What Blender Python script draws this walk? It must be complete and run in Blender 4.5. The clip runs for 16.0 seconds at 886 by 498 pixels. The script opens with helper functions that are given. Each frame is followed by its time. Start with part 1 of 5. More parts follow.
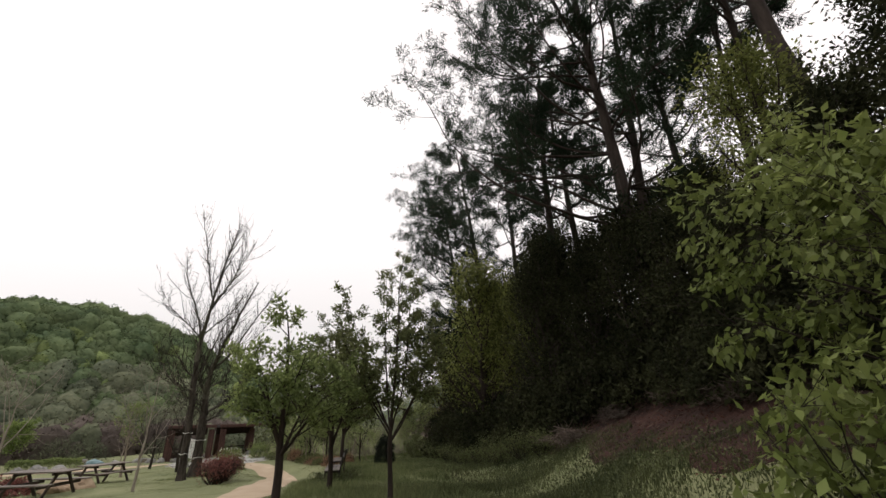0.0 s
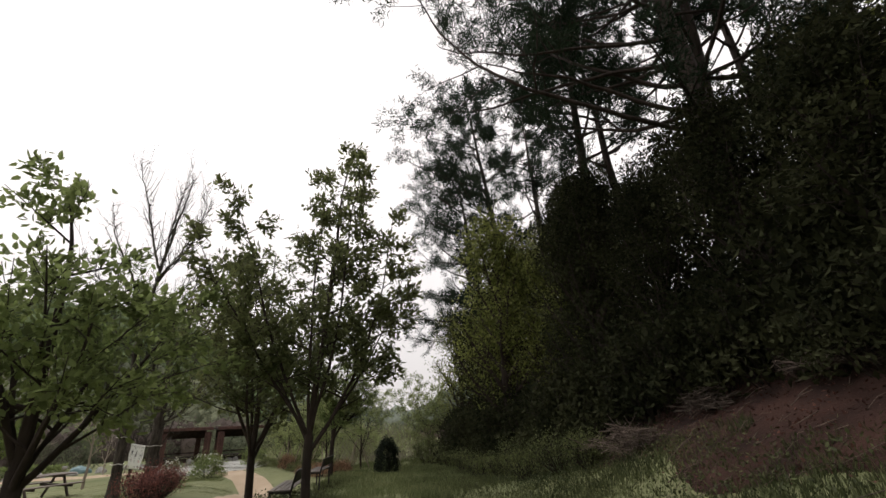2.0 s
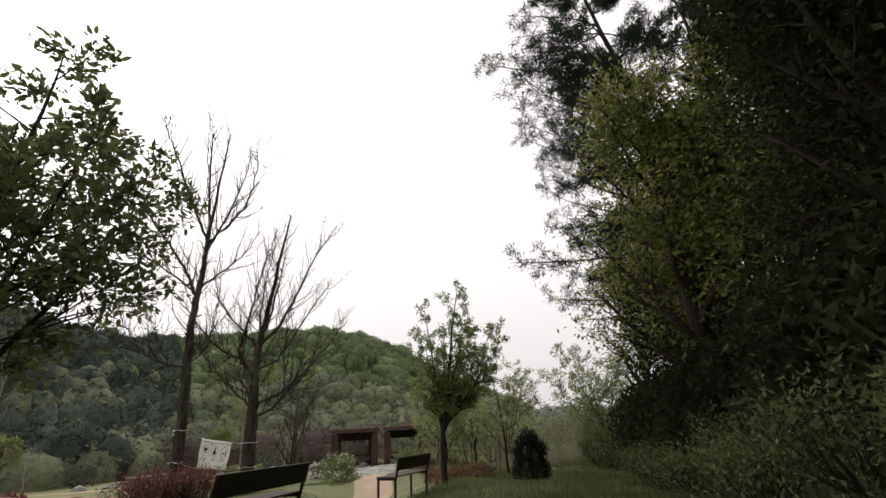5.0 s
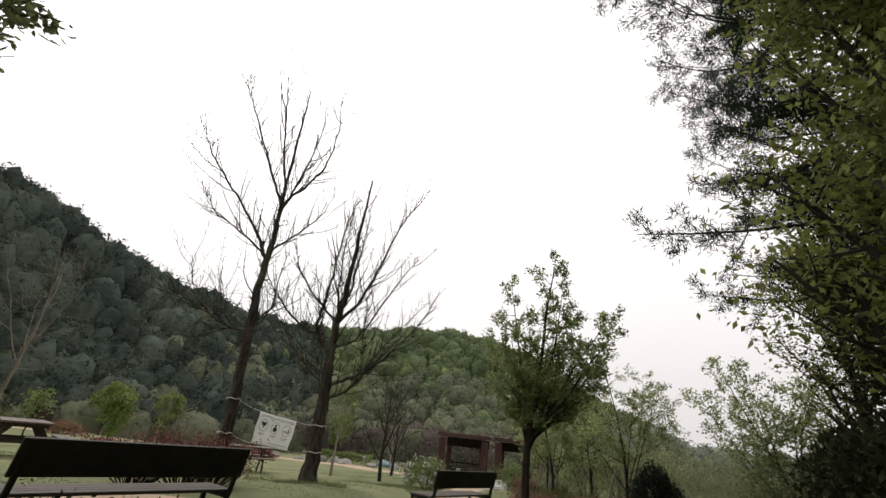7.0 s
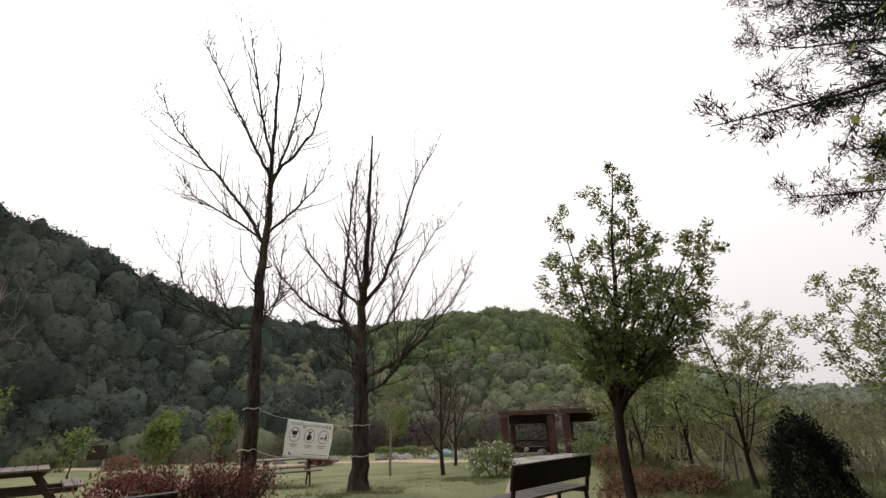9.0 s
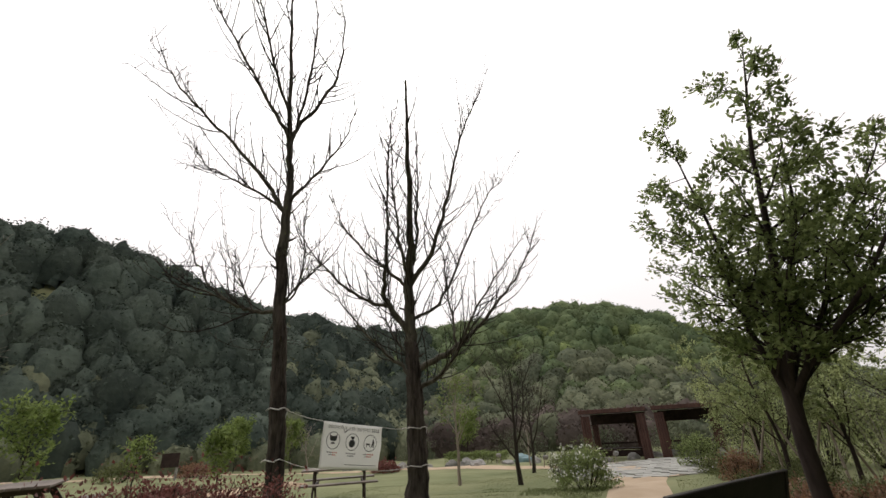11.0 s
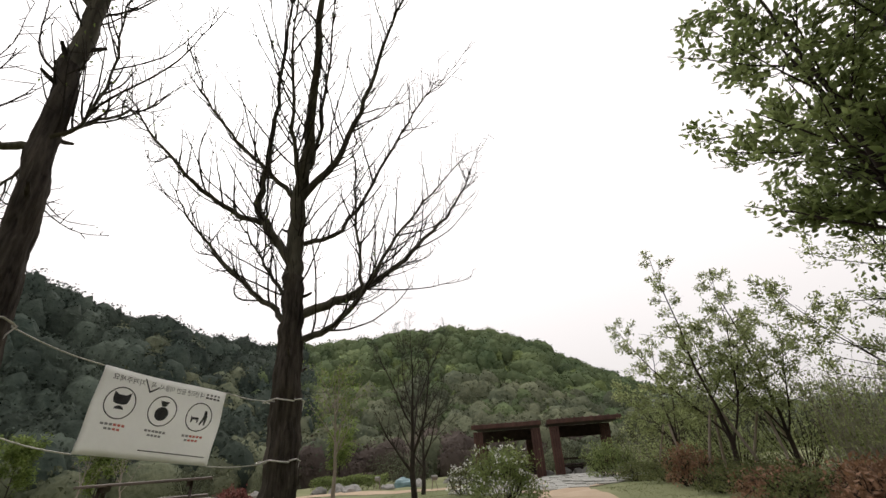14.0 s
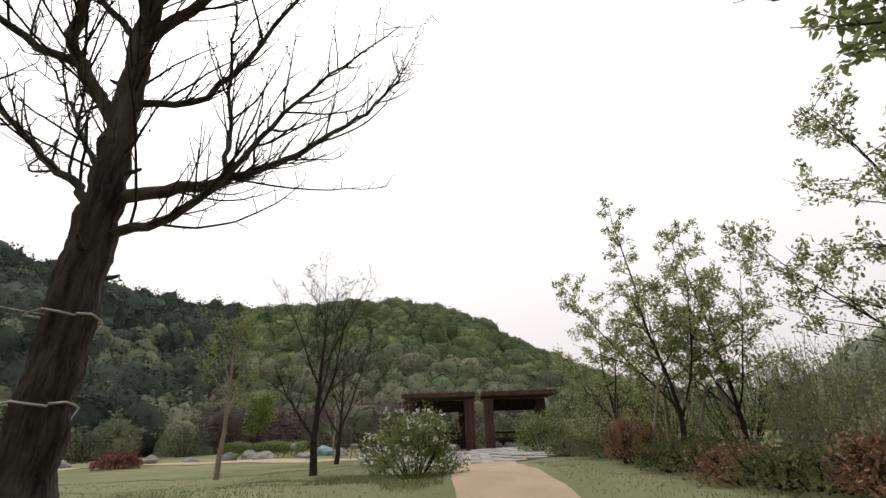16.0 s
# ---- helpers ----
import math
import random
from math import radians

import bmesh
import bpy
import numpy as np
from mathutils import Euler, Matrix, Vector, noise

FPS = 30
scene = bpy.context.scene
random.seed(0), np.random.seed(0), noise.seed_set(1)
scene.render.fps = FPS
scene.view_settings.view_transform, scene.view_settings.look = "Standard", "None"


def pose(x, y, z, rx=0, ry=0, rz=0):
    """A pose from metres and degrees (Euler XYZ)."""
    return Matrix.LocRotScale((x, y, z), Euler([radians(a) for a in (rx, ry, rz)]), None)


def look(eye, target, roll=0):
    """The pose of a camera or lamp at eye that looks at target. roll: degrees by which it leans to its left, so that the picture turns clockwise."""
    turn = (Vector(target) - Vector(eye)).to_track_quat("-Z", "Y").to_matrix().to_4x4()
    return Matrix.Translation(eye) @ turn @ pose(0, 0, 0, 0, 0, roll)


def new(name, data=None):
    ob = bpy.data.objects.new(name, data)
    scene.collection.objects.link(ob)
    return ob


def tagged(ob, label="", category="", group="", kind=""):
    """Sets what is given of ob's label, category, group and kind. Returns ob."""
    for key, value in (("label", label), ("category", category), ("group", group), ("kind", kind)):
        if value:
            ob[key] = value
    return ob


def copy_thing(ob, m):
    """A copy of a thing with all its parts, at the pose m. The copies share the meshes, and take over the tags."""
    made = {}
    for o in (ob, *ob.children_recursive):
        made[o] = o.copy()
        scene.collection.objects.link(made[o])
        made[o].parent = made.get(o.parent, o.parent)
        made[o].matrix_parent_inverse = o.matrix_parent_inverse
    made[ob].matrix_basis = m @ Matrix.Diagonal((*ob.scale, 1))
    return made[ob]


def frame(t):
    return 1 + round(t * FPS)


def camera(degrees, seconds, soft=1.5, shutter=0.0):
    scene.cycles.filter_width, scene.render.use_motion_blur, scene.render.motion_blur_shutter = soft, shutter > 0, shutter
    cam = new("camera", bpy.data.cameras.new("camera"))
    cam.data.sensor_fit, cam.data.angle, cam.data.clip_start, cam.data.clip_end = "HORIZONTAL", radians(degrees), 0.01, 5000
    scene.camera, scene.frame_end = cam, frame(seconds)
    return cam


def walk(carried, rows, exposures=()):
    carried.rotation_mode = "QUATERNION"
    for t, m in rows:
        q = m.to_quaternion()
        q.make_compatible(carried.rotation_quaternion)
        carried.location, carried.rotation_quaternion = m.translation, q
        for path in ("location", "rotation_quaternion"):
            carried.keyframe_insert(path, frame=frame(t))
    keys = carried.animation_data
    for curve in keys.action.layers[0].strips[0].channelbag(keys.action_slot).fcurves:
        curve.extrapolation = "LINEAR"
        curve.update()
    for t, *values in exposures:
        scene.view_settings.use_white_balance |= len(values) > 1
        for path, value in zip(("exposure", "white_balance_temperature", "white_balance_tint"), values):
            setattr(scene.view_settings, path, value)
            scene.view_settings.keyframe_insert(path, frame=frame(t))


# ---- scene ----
cam = camera(92.20, 16.0, soft=1.5)
PATH = [
    (0.0, (-1.626, -8.503, 2.244), (-1.468, -6.646, 2.971), -1.30),
    (0.5, (-1.318, -7.171, 2.228), (-1.294, -5.310, 2.961), 2.10),
    (1.0, (-1.023, -5.854, 2.263), (-0.982, -3.990, 2.986), 0.30),
    (1.5, (-0.762, -4.529, 2.214), (-0.683, -2.664, 2.933), -2.60),
    (2.0, (-0.334, -3.204, 2.068), (-0.298, -1.343, 2.800), -1.90),
    (2.5, (0.154, -1.924, 1.889), (0.023, -0.075, 2.640), -0.10),
    (3.0, (0.637, -0.688, 1.756), (0.349, 1.142, 2.509), 2.00),
    (5.5, (1.545, 5.567, 1.205), (0.198, 7.960, 2.415), -0.81),
    (6.0, (1.697, 6.696, 1.167), (0.057, 8.879, 2.410), 6.29),
    (6.5, (1.511, 7.714, 1.191), (-0.448, 9.624, 2.421), 11.53),
    (7.0, (1.047, 8.155, 1.223), (-0.878, 10.100, 2.452), 6.08),
    (7.5, (0.397, 8.433, 1.174), (-1.372, 10.513, 2.417), -2.09),
    (8.0, (-0.074, 8.776, 1.159), (-1.825, 10.891, 2.367), -4.35),
    (8.5, (-0.508, 9.301, 1.197), (-2.391, 11.341, 2.333), -4.21),
    (9.0, (-0.735, 9.963, 1.270), (-2.825, 11.793, 2.404), -2.32),
    (9.5, (-1.070, 10.646, 1.232), (-3.378, 12.168, 2.396), -0.21),
    (12.0, (-3.980, 12.011, 1.209), (-6.289, 13.525, 2.382), -4.12),
    (12.5, (-4.542, 12.349, 0.984), (-6.785, 13.921, 2.207), -1.54),
    (13.0, (-5.157, 12.699, 0.693), (-7.273, 14.399, 1.971), -0.86),
    (13.5, (-5.752, 13.034, 0.496), (-7.693, 14.908, 1.808), -2.00),
    (14.0, (-6.194, 13.401, 0.417), (-7.961, 15.440, 1.728), -4.03),
    (14.5, (-6.472, 13.840, 0.436), (-8.111, 16.012, 1.700), -4.12),
    (15.0, (-6.715, 14.303, 0.405), (-8.286, 16.578, 1.569), -4.09),
    (15.5, (-6.900, 14.901, 0.330), (-8.514, 17.152, 1.484), -0.14),
    (16.0, (-7.140, 15.556, 0.219), (-8.715, 17.832, 1.376), -1.69),
]
walk(cam, [(t, look(eye, target, roll)) for t, eye, target, roll in PATH])

# ---- light ----
world = bpy.data.worlds.new("overcast")
scene.world = world
world.use_nodes = True
wn, wl = world.node_tree.nodes, world.node_tree.links
sky = wn.new("ShaderNodeTexSky")
sky.sky_type, sky.sun_disc = "NISHITA", False
sky.sun_elevation, sky.sun_rotation = radians(48), radians(-70)
sky.dust_density, sky.ozone_density = 4.0, 1.0
grey = wn.new("ShaderNodeHueSaturation")
grey.inputs["Saturation"].default_value = 0.12
cloud = wn.new("ShaderNodeMix")
cloud.data_type, cloud.blend_type = "RGBA", "MIX"
cloud.inputs[0].default_value = 0.8
cloud.inputs[7].default_value = (10.5, 9.92, 9.82, 1)
wl.new(sky.outputs[0], grey.inputs["Color"])
wl.new(grey.outputs[0], cloud.inputs[6])
# an overcast sky is dimmer towards the horizon
tco = wn.new("ShaderNodeTexCoord")
sep = wn.new("ShaderNodeSeparateXYZ")
dim = wn.new("ShaderNodeMapRange")
dim.interpolation_type = "SMOOTHSTEP"
dim.inputs["From Min"].default_value, dim.inputs["From Max"].default_value = -0.05, 0.6
dim.inputs["To Min"].default_value, dim.inputs["To Max"].default_value = 0.72, 1.08
tone = wn.new("ShaderNodeVectorMath")
tone.operation = "SCALE"
wl.new(tco.outputs["Generated"], sep.inputs[0])
wl.new(sep.outputs["Z"], dim.inputs["Value"])
wl.new(cloud.outputs[2], tone.inputs[0])
wl.new(dim.outputs[0], tone.inputs["Scale"])
wl.new(tone.outputs[0], wn["Background"].inputs["Color"])
wn["Background"].inputs["Strength"].default_value = 0.12
sun = new("sun", bpy.data.lights.new("sun", "SUN"))
sun.data.energy, sun.data.angle, sun.data.color = 0.9, radians(25), (1.0, 0.95, 0.88)
sun.matrix_world = look((-30, 20, 40), (0, 12, 0))


# ---- materials ----
def material(name, color, color2, scale=8.0, rough=0.85, bump=0.25, fine=60.0, vary=0.12, spec=0.25, translucent=0.0, stretch=(1, 1, 1), island=0.0, coords="Object", relief=0.02):
    """Two colours mixed by coarse and fine noise, with relief; pieces and leaves vary in value."""
    m = bpy.data.materials.new(name)
    m.use_nodes = True
    n, l = m.node_tree.nodes, m.node_tree.links
    b = n["Principled BSDF"]
    tc = n.new("ShaderNodeTexCoord")
    mp = n.new("ShaderNodeMapping")
    mp.inputs["Scale"].default_value = stretch
    l.new(tc.outputs[coords], mp.inputs["Vector"])
    a = n.new("ShaderNodeTexNoise")
    a.inputs["Scale"].default_value, a.inputs["Detail"].default_value = scale, 6
    f = n.new("ShaderNodeTexNoise")
    f.inputs["Scale"].default_value, f.inputs["Detail"].default_value = fine, 4
    l.new(mp.outputs[0], a.inputs["Vector"])
    l.new(mp.outputs[0], f.inputs["Vector"])
    add = n.new("ShaderNodeMath")
    add.operation = "MULTIPLY_ADD"
    add.inputs[1].default_value = 0.45
    l.new(f.outputs[0], add.inputs[0])
    l.new(a.outputs[0], add.inputs[2])
    r = n.new("ShaderNodeMapRange")
    r.inputs["From Min"].default_value, r.inputs["From Max"].default_value = 0.5, 0.95
    l.new(add.outputs[0], r.inputs["Value"])
    mix = n.new("ShaderNodeMix")
    mix.data_type = "RGBA"
    mix.inputs[6].default_value, mix.inputs[7].default_value = (*color, 1), (*color2, 1)
    l.new(r.outputs[0], mix.inputs[0])
    out = mix.outputs[2]
    if vary or island:
        rnd = n.new("ShaderNodeObjectInfo") if not island else n.new("ShaderNodeNewGeometry")
        hs = n.new("ShaderNodeHueSaturation")
        vr = n.new("ShaderNodeMapRange")
        w = island or vary
        vr.inputs["To Min"].default_value, vr.inputs["To Max"].default_value = 1 - w, 1 + w
        l.new(rnd.outputs["Random"] if not island else rnd.outputs["Random Per Island"], vr.inputs["Value"])
        l.new(vr.outputs[0], hs.inputs["Value"])
        l.new(out, hs.inputs["Color"])
        out = hs.outputs[0]
    l.new(out, b.inputs["Base Color"])
    b.inputs["Roughness"].default_value = rough
    b.inputs["Specular IOR Level"].default_value = spec
    if bump:
        bp = n.new("ShaderNodeBump")
        bp.inputs["Strength"].default_value, bp.inputs["Distance"].default_value = bump, relief
        l.new(add.outputs[0], bp.inputs["Height"])
        l.new(bp.outputs[0], b.inputs["Normal"])
    if translucent:
        t = n.new("ShaderNodeBsdfTranslucent")
        l.new(out, t.inputs["Color"])
        ms = n.new("ShaderNodeMixShader")
        ms.inputs[0].default_value = translucent
        l.new(b.outputs[0], ms.inputs[1])
        l.new(t.outputs[0], ms.inputs[2])
        l.new(ms.outputs[0], n["Material Output"].inputs["Surface"])
    return m


def leafy(name, c, c2, vary=0.35, translucent=0.35, rough=0.6, patch=0.6, spec=0.2):
    return material(name, c, c2, patch, rough, 0, 9, 0, spec, translucent, island=vary)


M_grass = material("lawn", (0.125, 0.146, 0.066), (0.225, 0.23, 0.12), 0.35, 0.95, 0.6, 45, 0)
M_blade = leafy("grass_blades", (0.13, 0.16, 0.068), (0.22, 0.24, 0.118), 0.3, 0.5)
# rough growth, darkened so that tree shade sits in the blade colour too
M_rough = leafy("shade_toned_rough_blades", (0.05, 0.064, 0.027), (0.115, 0.128, 0.056), 0.45, 0.3)
# litter browns kept very dark, with part of the wood's shade in the colour
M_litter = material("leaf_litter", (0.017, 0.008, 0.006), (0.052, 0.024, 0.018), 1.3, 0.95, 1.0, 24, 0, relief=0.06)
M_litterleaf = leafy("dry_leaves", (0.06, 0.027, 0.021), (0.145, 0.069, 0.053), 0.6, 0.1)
M_sand = material("sandy_path", (0.38, 0.29, 0.2), (0.47, 0.37, 0.27), 1.2, 0.95, 0.35, 90, 0)
M_stone = material("grey_stone", (0.17, 0.17, 0.16), (0.3, 0.29, 0.27), 3, 0.85, 0.4, 40, 0.15)
M_paving = material("pale_paving_stone", (0.26, 0.26, 0.24), (0.4, 0.4, 0.37), 3, 0.85, 0.4, 40, 0.15)
M_boulder = material("tan_stone", (0.27, 0.19, 0.125), (0.42, 0.32, 0.22), 2.5, 0.9, 0.7, 25, 0.15)
M_bark = material("grey_brown_bark", (0.013, 0.01, 0.008), (0.1, 0.084, 0.07), 11, 0.95, 1.0, 38, 0.1, stretch=(1, 1, 0.13), relief=0.09)
M_limb = material("grey_green_bark", (0.045, 0.04, 0.031), (0.135, 0.125, 0.095), 7, 0.95, 0.8, 36, 0.1, stretch=(1, 1, 0.2), relief=0.05)
M_bark_dark = material("dark_bark", (0.022, 0.016, 0.014), (0.06, 0.045, 0.038), 6, 0.95, 0.9, 30, 0.1, stretch=(1, 1, 0.2))
M_bark_pale = material("pale_bark", (0.2, 0.17, 0.14), (0.34, 0.3, 0.26), 8, 0.9, 0.5, 40, 0.1, stretch=(1, 1, 0.3))
M_twig = material("twig_bark", (0.018, 0.014, 0.011), (0.045, 0.037, 0.028), 6, 0.9, 0.2, 40, 0.1)
M_stake = material("stake_wood", (0.19, 0.155, 0.125), (0.34, 0.285, 0.235), 6, 0.9, 0.4, 50, 0.15, stretch=(1, 1, 0.2))
M_bench = material("dark_stained_wood", (0.008, 0.006, 0.0055), (0.028, 0.02, 0.017), 4, 0.6, 0.35, 60, 0.15, 0.4, stretch=(0.15, 1, 1))
# seat slats are paler than the legs and backrest
M_seat = material("paler_seat_wood", (0.05, 0.04, 0.034), (0.13, 0.11, 0.095), 4, 0.7, 0.35, 60, 0.15, 0.4, stretch=(1, 0.12, 1))
M_table = material("weathered_table_wood", (0.03, 0.019, 0.015), (0.085, 0.058, 0.046), 5, 0.65, 0.4, 60, 0.2, 0.4, stretch=(0.15, 1, 1))
# top and seat boards are paler and greyer than the legs
M_tabletop = material("grey_tabletop_wood", (0.085, 0.066, 0.056), (0.19, 0.155, 0.132), 5, 0.6, 0.4, 60, 0.2, 0.4, stretch=(1, 0.15, 1))
M_perg = material("red_brown_timber", (0.05, 0.026, 0.022), (0.105, 0.056, 0.046), 4, 0.75, 0.4, 50, 0.18, stretch=(1, 1, 0.15))
# darker copy of the timber: shade put into the pergola's inner parts
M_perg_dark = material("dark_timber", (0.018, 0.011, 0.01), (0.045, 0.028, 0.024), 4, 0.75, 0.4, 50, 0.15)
M_banner = material("white_banner_cloth", (0.84, 0.84, 0.82), (0.9, 0.9, 0.88), 2, 0.6, 0.15, 20, 0, translucent=0.6)
M_ink = material("black_print", (0.03, 0.03, 0.032), (0.05, 0.05, 0.052), 9, 0.6, 0, 40, 0)
M_grey = material("faded_grey_print", (0.2, 0.2, 0.2), (0.28, 0.28, 0.28), 9, 0.6, 0, 40, 0)
M_red = material("red_print", (0.5, 0.12, 0.1), (0.55, 0.16, 0.13), 9, 0.6, 0, 40, 0)
M_rope = material("white_cord", (0.55, 0.53, 0.5), (0.7, 0.68, 0.64), 30, 0.8, 0.2, 90, 0)
M_white = material("white_enamel", (0.75, 0.75, 0.74), (0.82, 0.82, 0.8), 5, 0.4, 0.05, 60, 0)
M_flower = leafy("white_petals", (0.72, 0.72, 0.66), (0.8, 0.8, 0.76), 0.1, 0.3)
M_soil = material("hill_soil", (0.04, 0.05, 0.025), (0.08, 0.085, 0.04), 0.5, 1, 0.5, 6, 0)
# hill greens lifted in colour to stand in for some distance haze
M_conifer = material("conifer_foliage", (0.03, 0.043, 0.036), (0.084, 0.104, 0.082), 0.16, 0.95, 1.0, 1.9, 0, 0.1, 0.15, island=0.3, relief=0.5)
M_hillgreen = material("fresh_hill_foliage", (0.06, 0.09, 0.046), (0.155, 0.192, 0.092), 0.16, 0.95, 1.0, 1.9, 0, 0.1, 0.15, island=0.3, relief=0.5)
M_hilldark = material("dull_hill_foliage", (0.062, 0.077, 0.052), (0.195, 0.208, 0.13), 0.16, 0.95, 1.0, 1.9, 0, 0.1, 0.15, island=0.3, relief=0.5)
# distance haze is put into the colour as paler, greyer greens
M_hillhaze = material("haze_painted_foliage", (0.15, 0.18, 0.14), (0.25, 0.28, 0.225), 0.16, 0.95, 1.0, 1.9, 0, 0.1, 0.15, island=0.3, relief=0.5)
M_hillbrown = material("bare_wood_haze", (0.07, 0.056, 0.05), (0.14, 0.115, 0.1), 0.16, 0.95, 1.0, 1.9, 0, 0.1, 0.15, island=0.3, relief=0.5)
M_needle = leafy("pine_needles", (0.016, 0.028, 0.017), (0.04, 0.058, 0.034), 0.45, 0.2, 0.7, spec=0.08)
# shade of the pines above is put into these near-black greens
M_shade = leafy("shade_painted_foliage", (0.013, 0.0165, 0.009), (0.06, 0.063, 0.031), 0.5, 0.35, 0.8, spec=0.04)
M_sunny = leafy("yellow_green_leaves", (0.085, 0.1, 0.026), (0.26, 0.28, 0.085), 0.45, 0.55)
M_pale = leafy("pale_green_leaves", (0.22, 0.26, 0.11), (0.38, 0.42, 0.2), 0.4, 0.78)
M_young = leafy("young_tree_leaves", (0.13, 0.17, 0.058), (0.27, 0.32, 0.13), 0.4, 0.65)
M_olive = leafy("olive_leaves", (0.085, 0.102, 0.042), (0.175, 0.19, 0.08), 0.4, 0.58)
M_lime = leafy("spring_leaves", (0.14, 0.2, 0.05), (0.24, 0.3, 0.1), 0.3, 0.45)
M_broad = leafy("broad_leaves", (0.13, 0.165, 0.045), (0.22, 0.25, 0.085), 0.35, 0.45)
M_redleaf = leafy("red_leaves", (0.13, 0.047, 0.04), (0.24, 0.098, 0.082), 0.4, 0.35)
M_rust = leafy("rusty_leaves", (0.17, 0.1, 0.06), (0.33, 0.19, 0.12), 0.35, 0.3)
M_topiary = leafy("dark_conifer_leaves", (0.01, 0.016, 0.01), (0.026, 0.036, 0.02), 0.5, 0.1)


# ---- mesh helpers ----
def mesh_from(name, verts, faces, mat, smooth=False):
    me = bpy.data.meshes.new(name)
    me.from_pydata(verts, [], faces)
    me.materials.append(mat)
    if smooth:
        me.polygons.foreach_set("use_smooth", [True] * len(me.polygons))
    return me


def fast_mesh(name, verts, faces, mat, smooth=False):
    """verts (n,3) and quads or triangles (m,k) as arrays."""
    me = bpy.data.meshes.new(name)
    verts, faces = np.asarray(verts, np.float32), np.asarray(faces, np.int32)
    k = faces.shape[1]
    me.vertices.add(len(verts))
    me.vertices.foreach_set("co", verts.ravel())
    me.loops.add(faces.size)
    me.loops.foreach_set("vertex_index", faces.ravel())
    me.polygons.add(len(faces))
    me.polygons.foreach_set("loop_start", np.arange(0, faces.size, k, dtype=np.int32))
    me.materials.append(mat)
    if smooth:
        me.polygons.foreach_set("use_smooth", np.ones(len(faces), bool))
    me.update(calc_edges=True)
    me.validate()
    return me


def child(name, data, parent, label="", m=None, kind=""):
    ob = new(name, data)
    ob.parent = parent
    if m is not None:
        ob.matrix_basis = m
    return tagged(ob, label, kind=kind)


def part(name, bm, mat, parent, label=""):
    me = bpy.data.meshes.new(name)
    bm.to_mesh(me)
    bm.free()
    me.materials.append(mat)
    return child(name, me, parent, label)


def base(name, m, label, category, group="", kind=""):
    ob = new(name)
    ob.empty_display_size = 0.2
    ob.matrix_basis = m
    return tagged(ob, label, category, group, kind)


def box(bm, sx, sy, sz, m=Matrix(), bevel=0.006):
    """A bevelled box of that size centred at m."""
    made = bmesh.ops.create_cube(bm, size=1.0, matrix=m @ Matrix.Diagonal((sx, sy, sz, 1)))
    if bevel:
        edges = {e for v in made["verts"] for e in v.link_edges}
        bmesh.ops.bevel(bm, geom=list(edges), offset=bevel, segments=1, affect="EDGES")


def box_part(name, size, at, mat, parent, label="", rot=(0, 0, 0), bevel=0.006):
    bm = bmesh.new()
    box(bm, *size, bevel=bevel)
    ob = part(name, bm, mat, parent, label)
    ob.matrix_basis = pose(*at, *rot)
    return ob


def tubes(name, lines, mat, sides=6):
    """Tapered tubes round polylines of (points, radii) as one mesh."""
    vs, fs, o = [], [], 0
    for pts, rad in lines:
        p = np.asarray(pts, float)
        r = np.asarray(rad, float)
        k = sides if r[0] > 0.03 else 3
        d = np.gradient(p, axis=0)
        d /= np.linalg.norm(d, axis=1)[:, None] + 1e-9
        ref = np.where(np.abs(d[:, 2:3]) > 0.8, np.array([[1.0, 0, 0]]), np.array([[0, 0, 1.0]]))
        a = np.cross(d, ref)
        a /= np.linalg.norm(a, axis=1)[:, None] + 1e-9
        for i in range(1, len(a)):
            if a[i] @ a[i - 1] < 0:
                a[i] = -a[i]
        b = np.cross(d, a)
        th = np.arange(k) * 2 * math.pi / k
        ring = p[:, None] + r[:, None, None] * (np.cos(th)[None, :, None] * a[:, None] + np.sin(th)[None, :, None] * b[:, None])
        n = len(p)
        vs.append(ring.reshape(-1, 3))
        i, j = np.meshgrid(np.arange(n - 1), np.arange(k), indexing="ij")
        j2 = (j + 1) % k
        fs.append((o + np.stack([i * k + j, i * k + j2, (i + 1) * k + j2, (i + 1) * k + j], -1)).reshape(-1, 4))
        o += n * k
    return fast_mesh(name, np.concatenate(vs), np.concatenate(fs), mat, True)


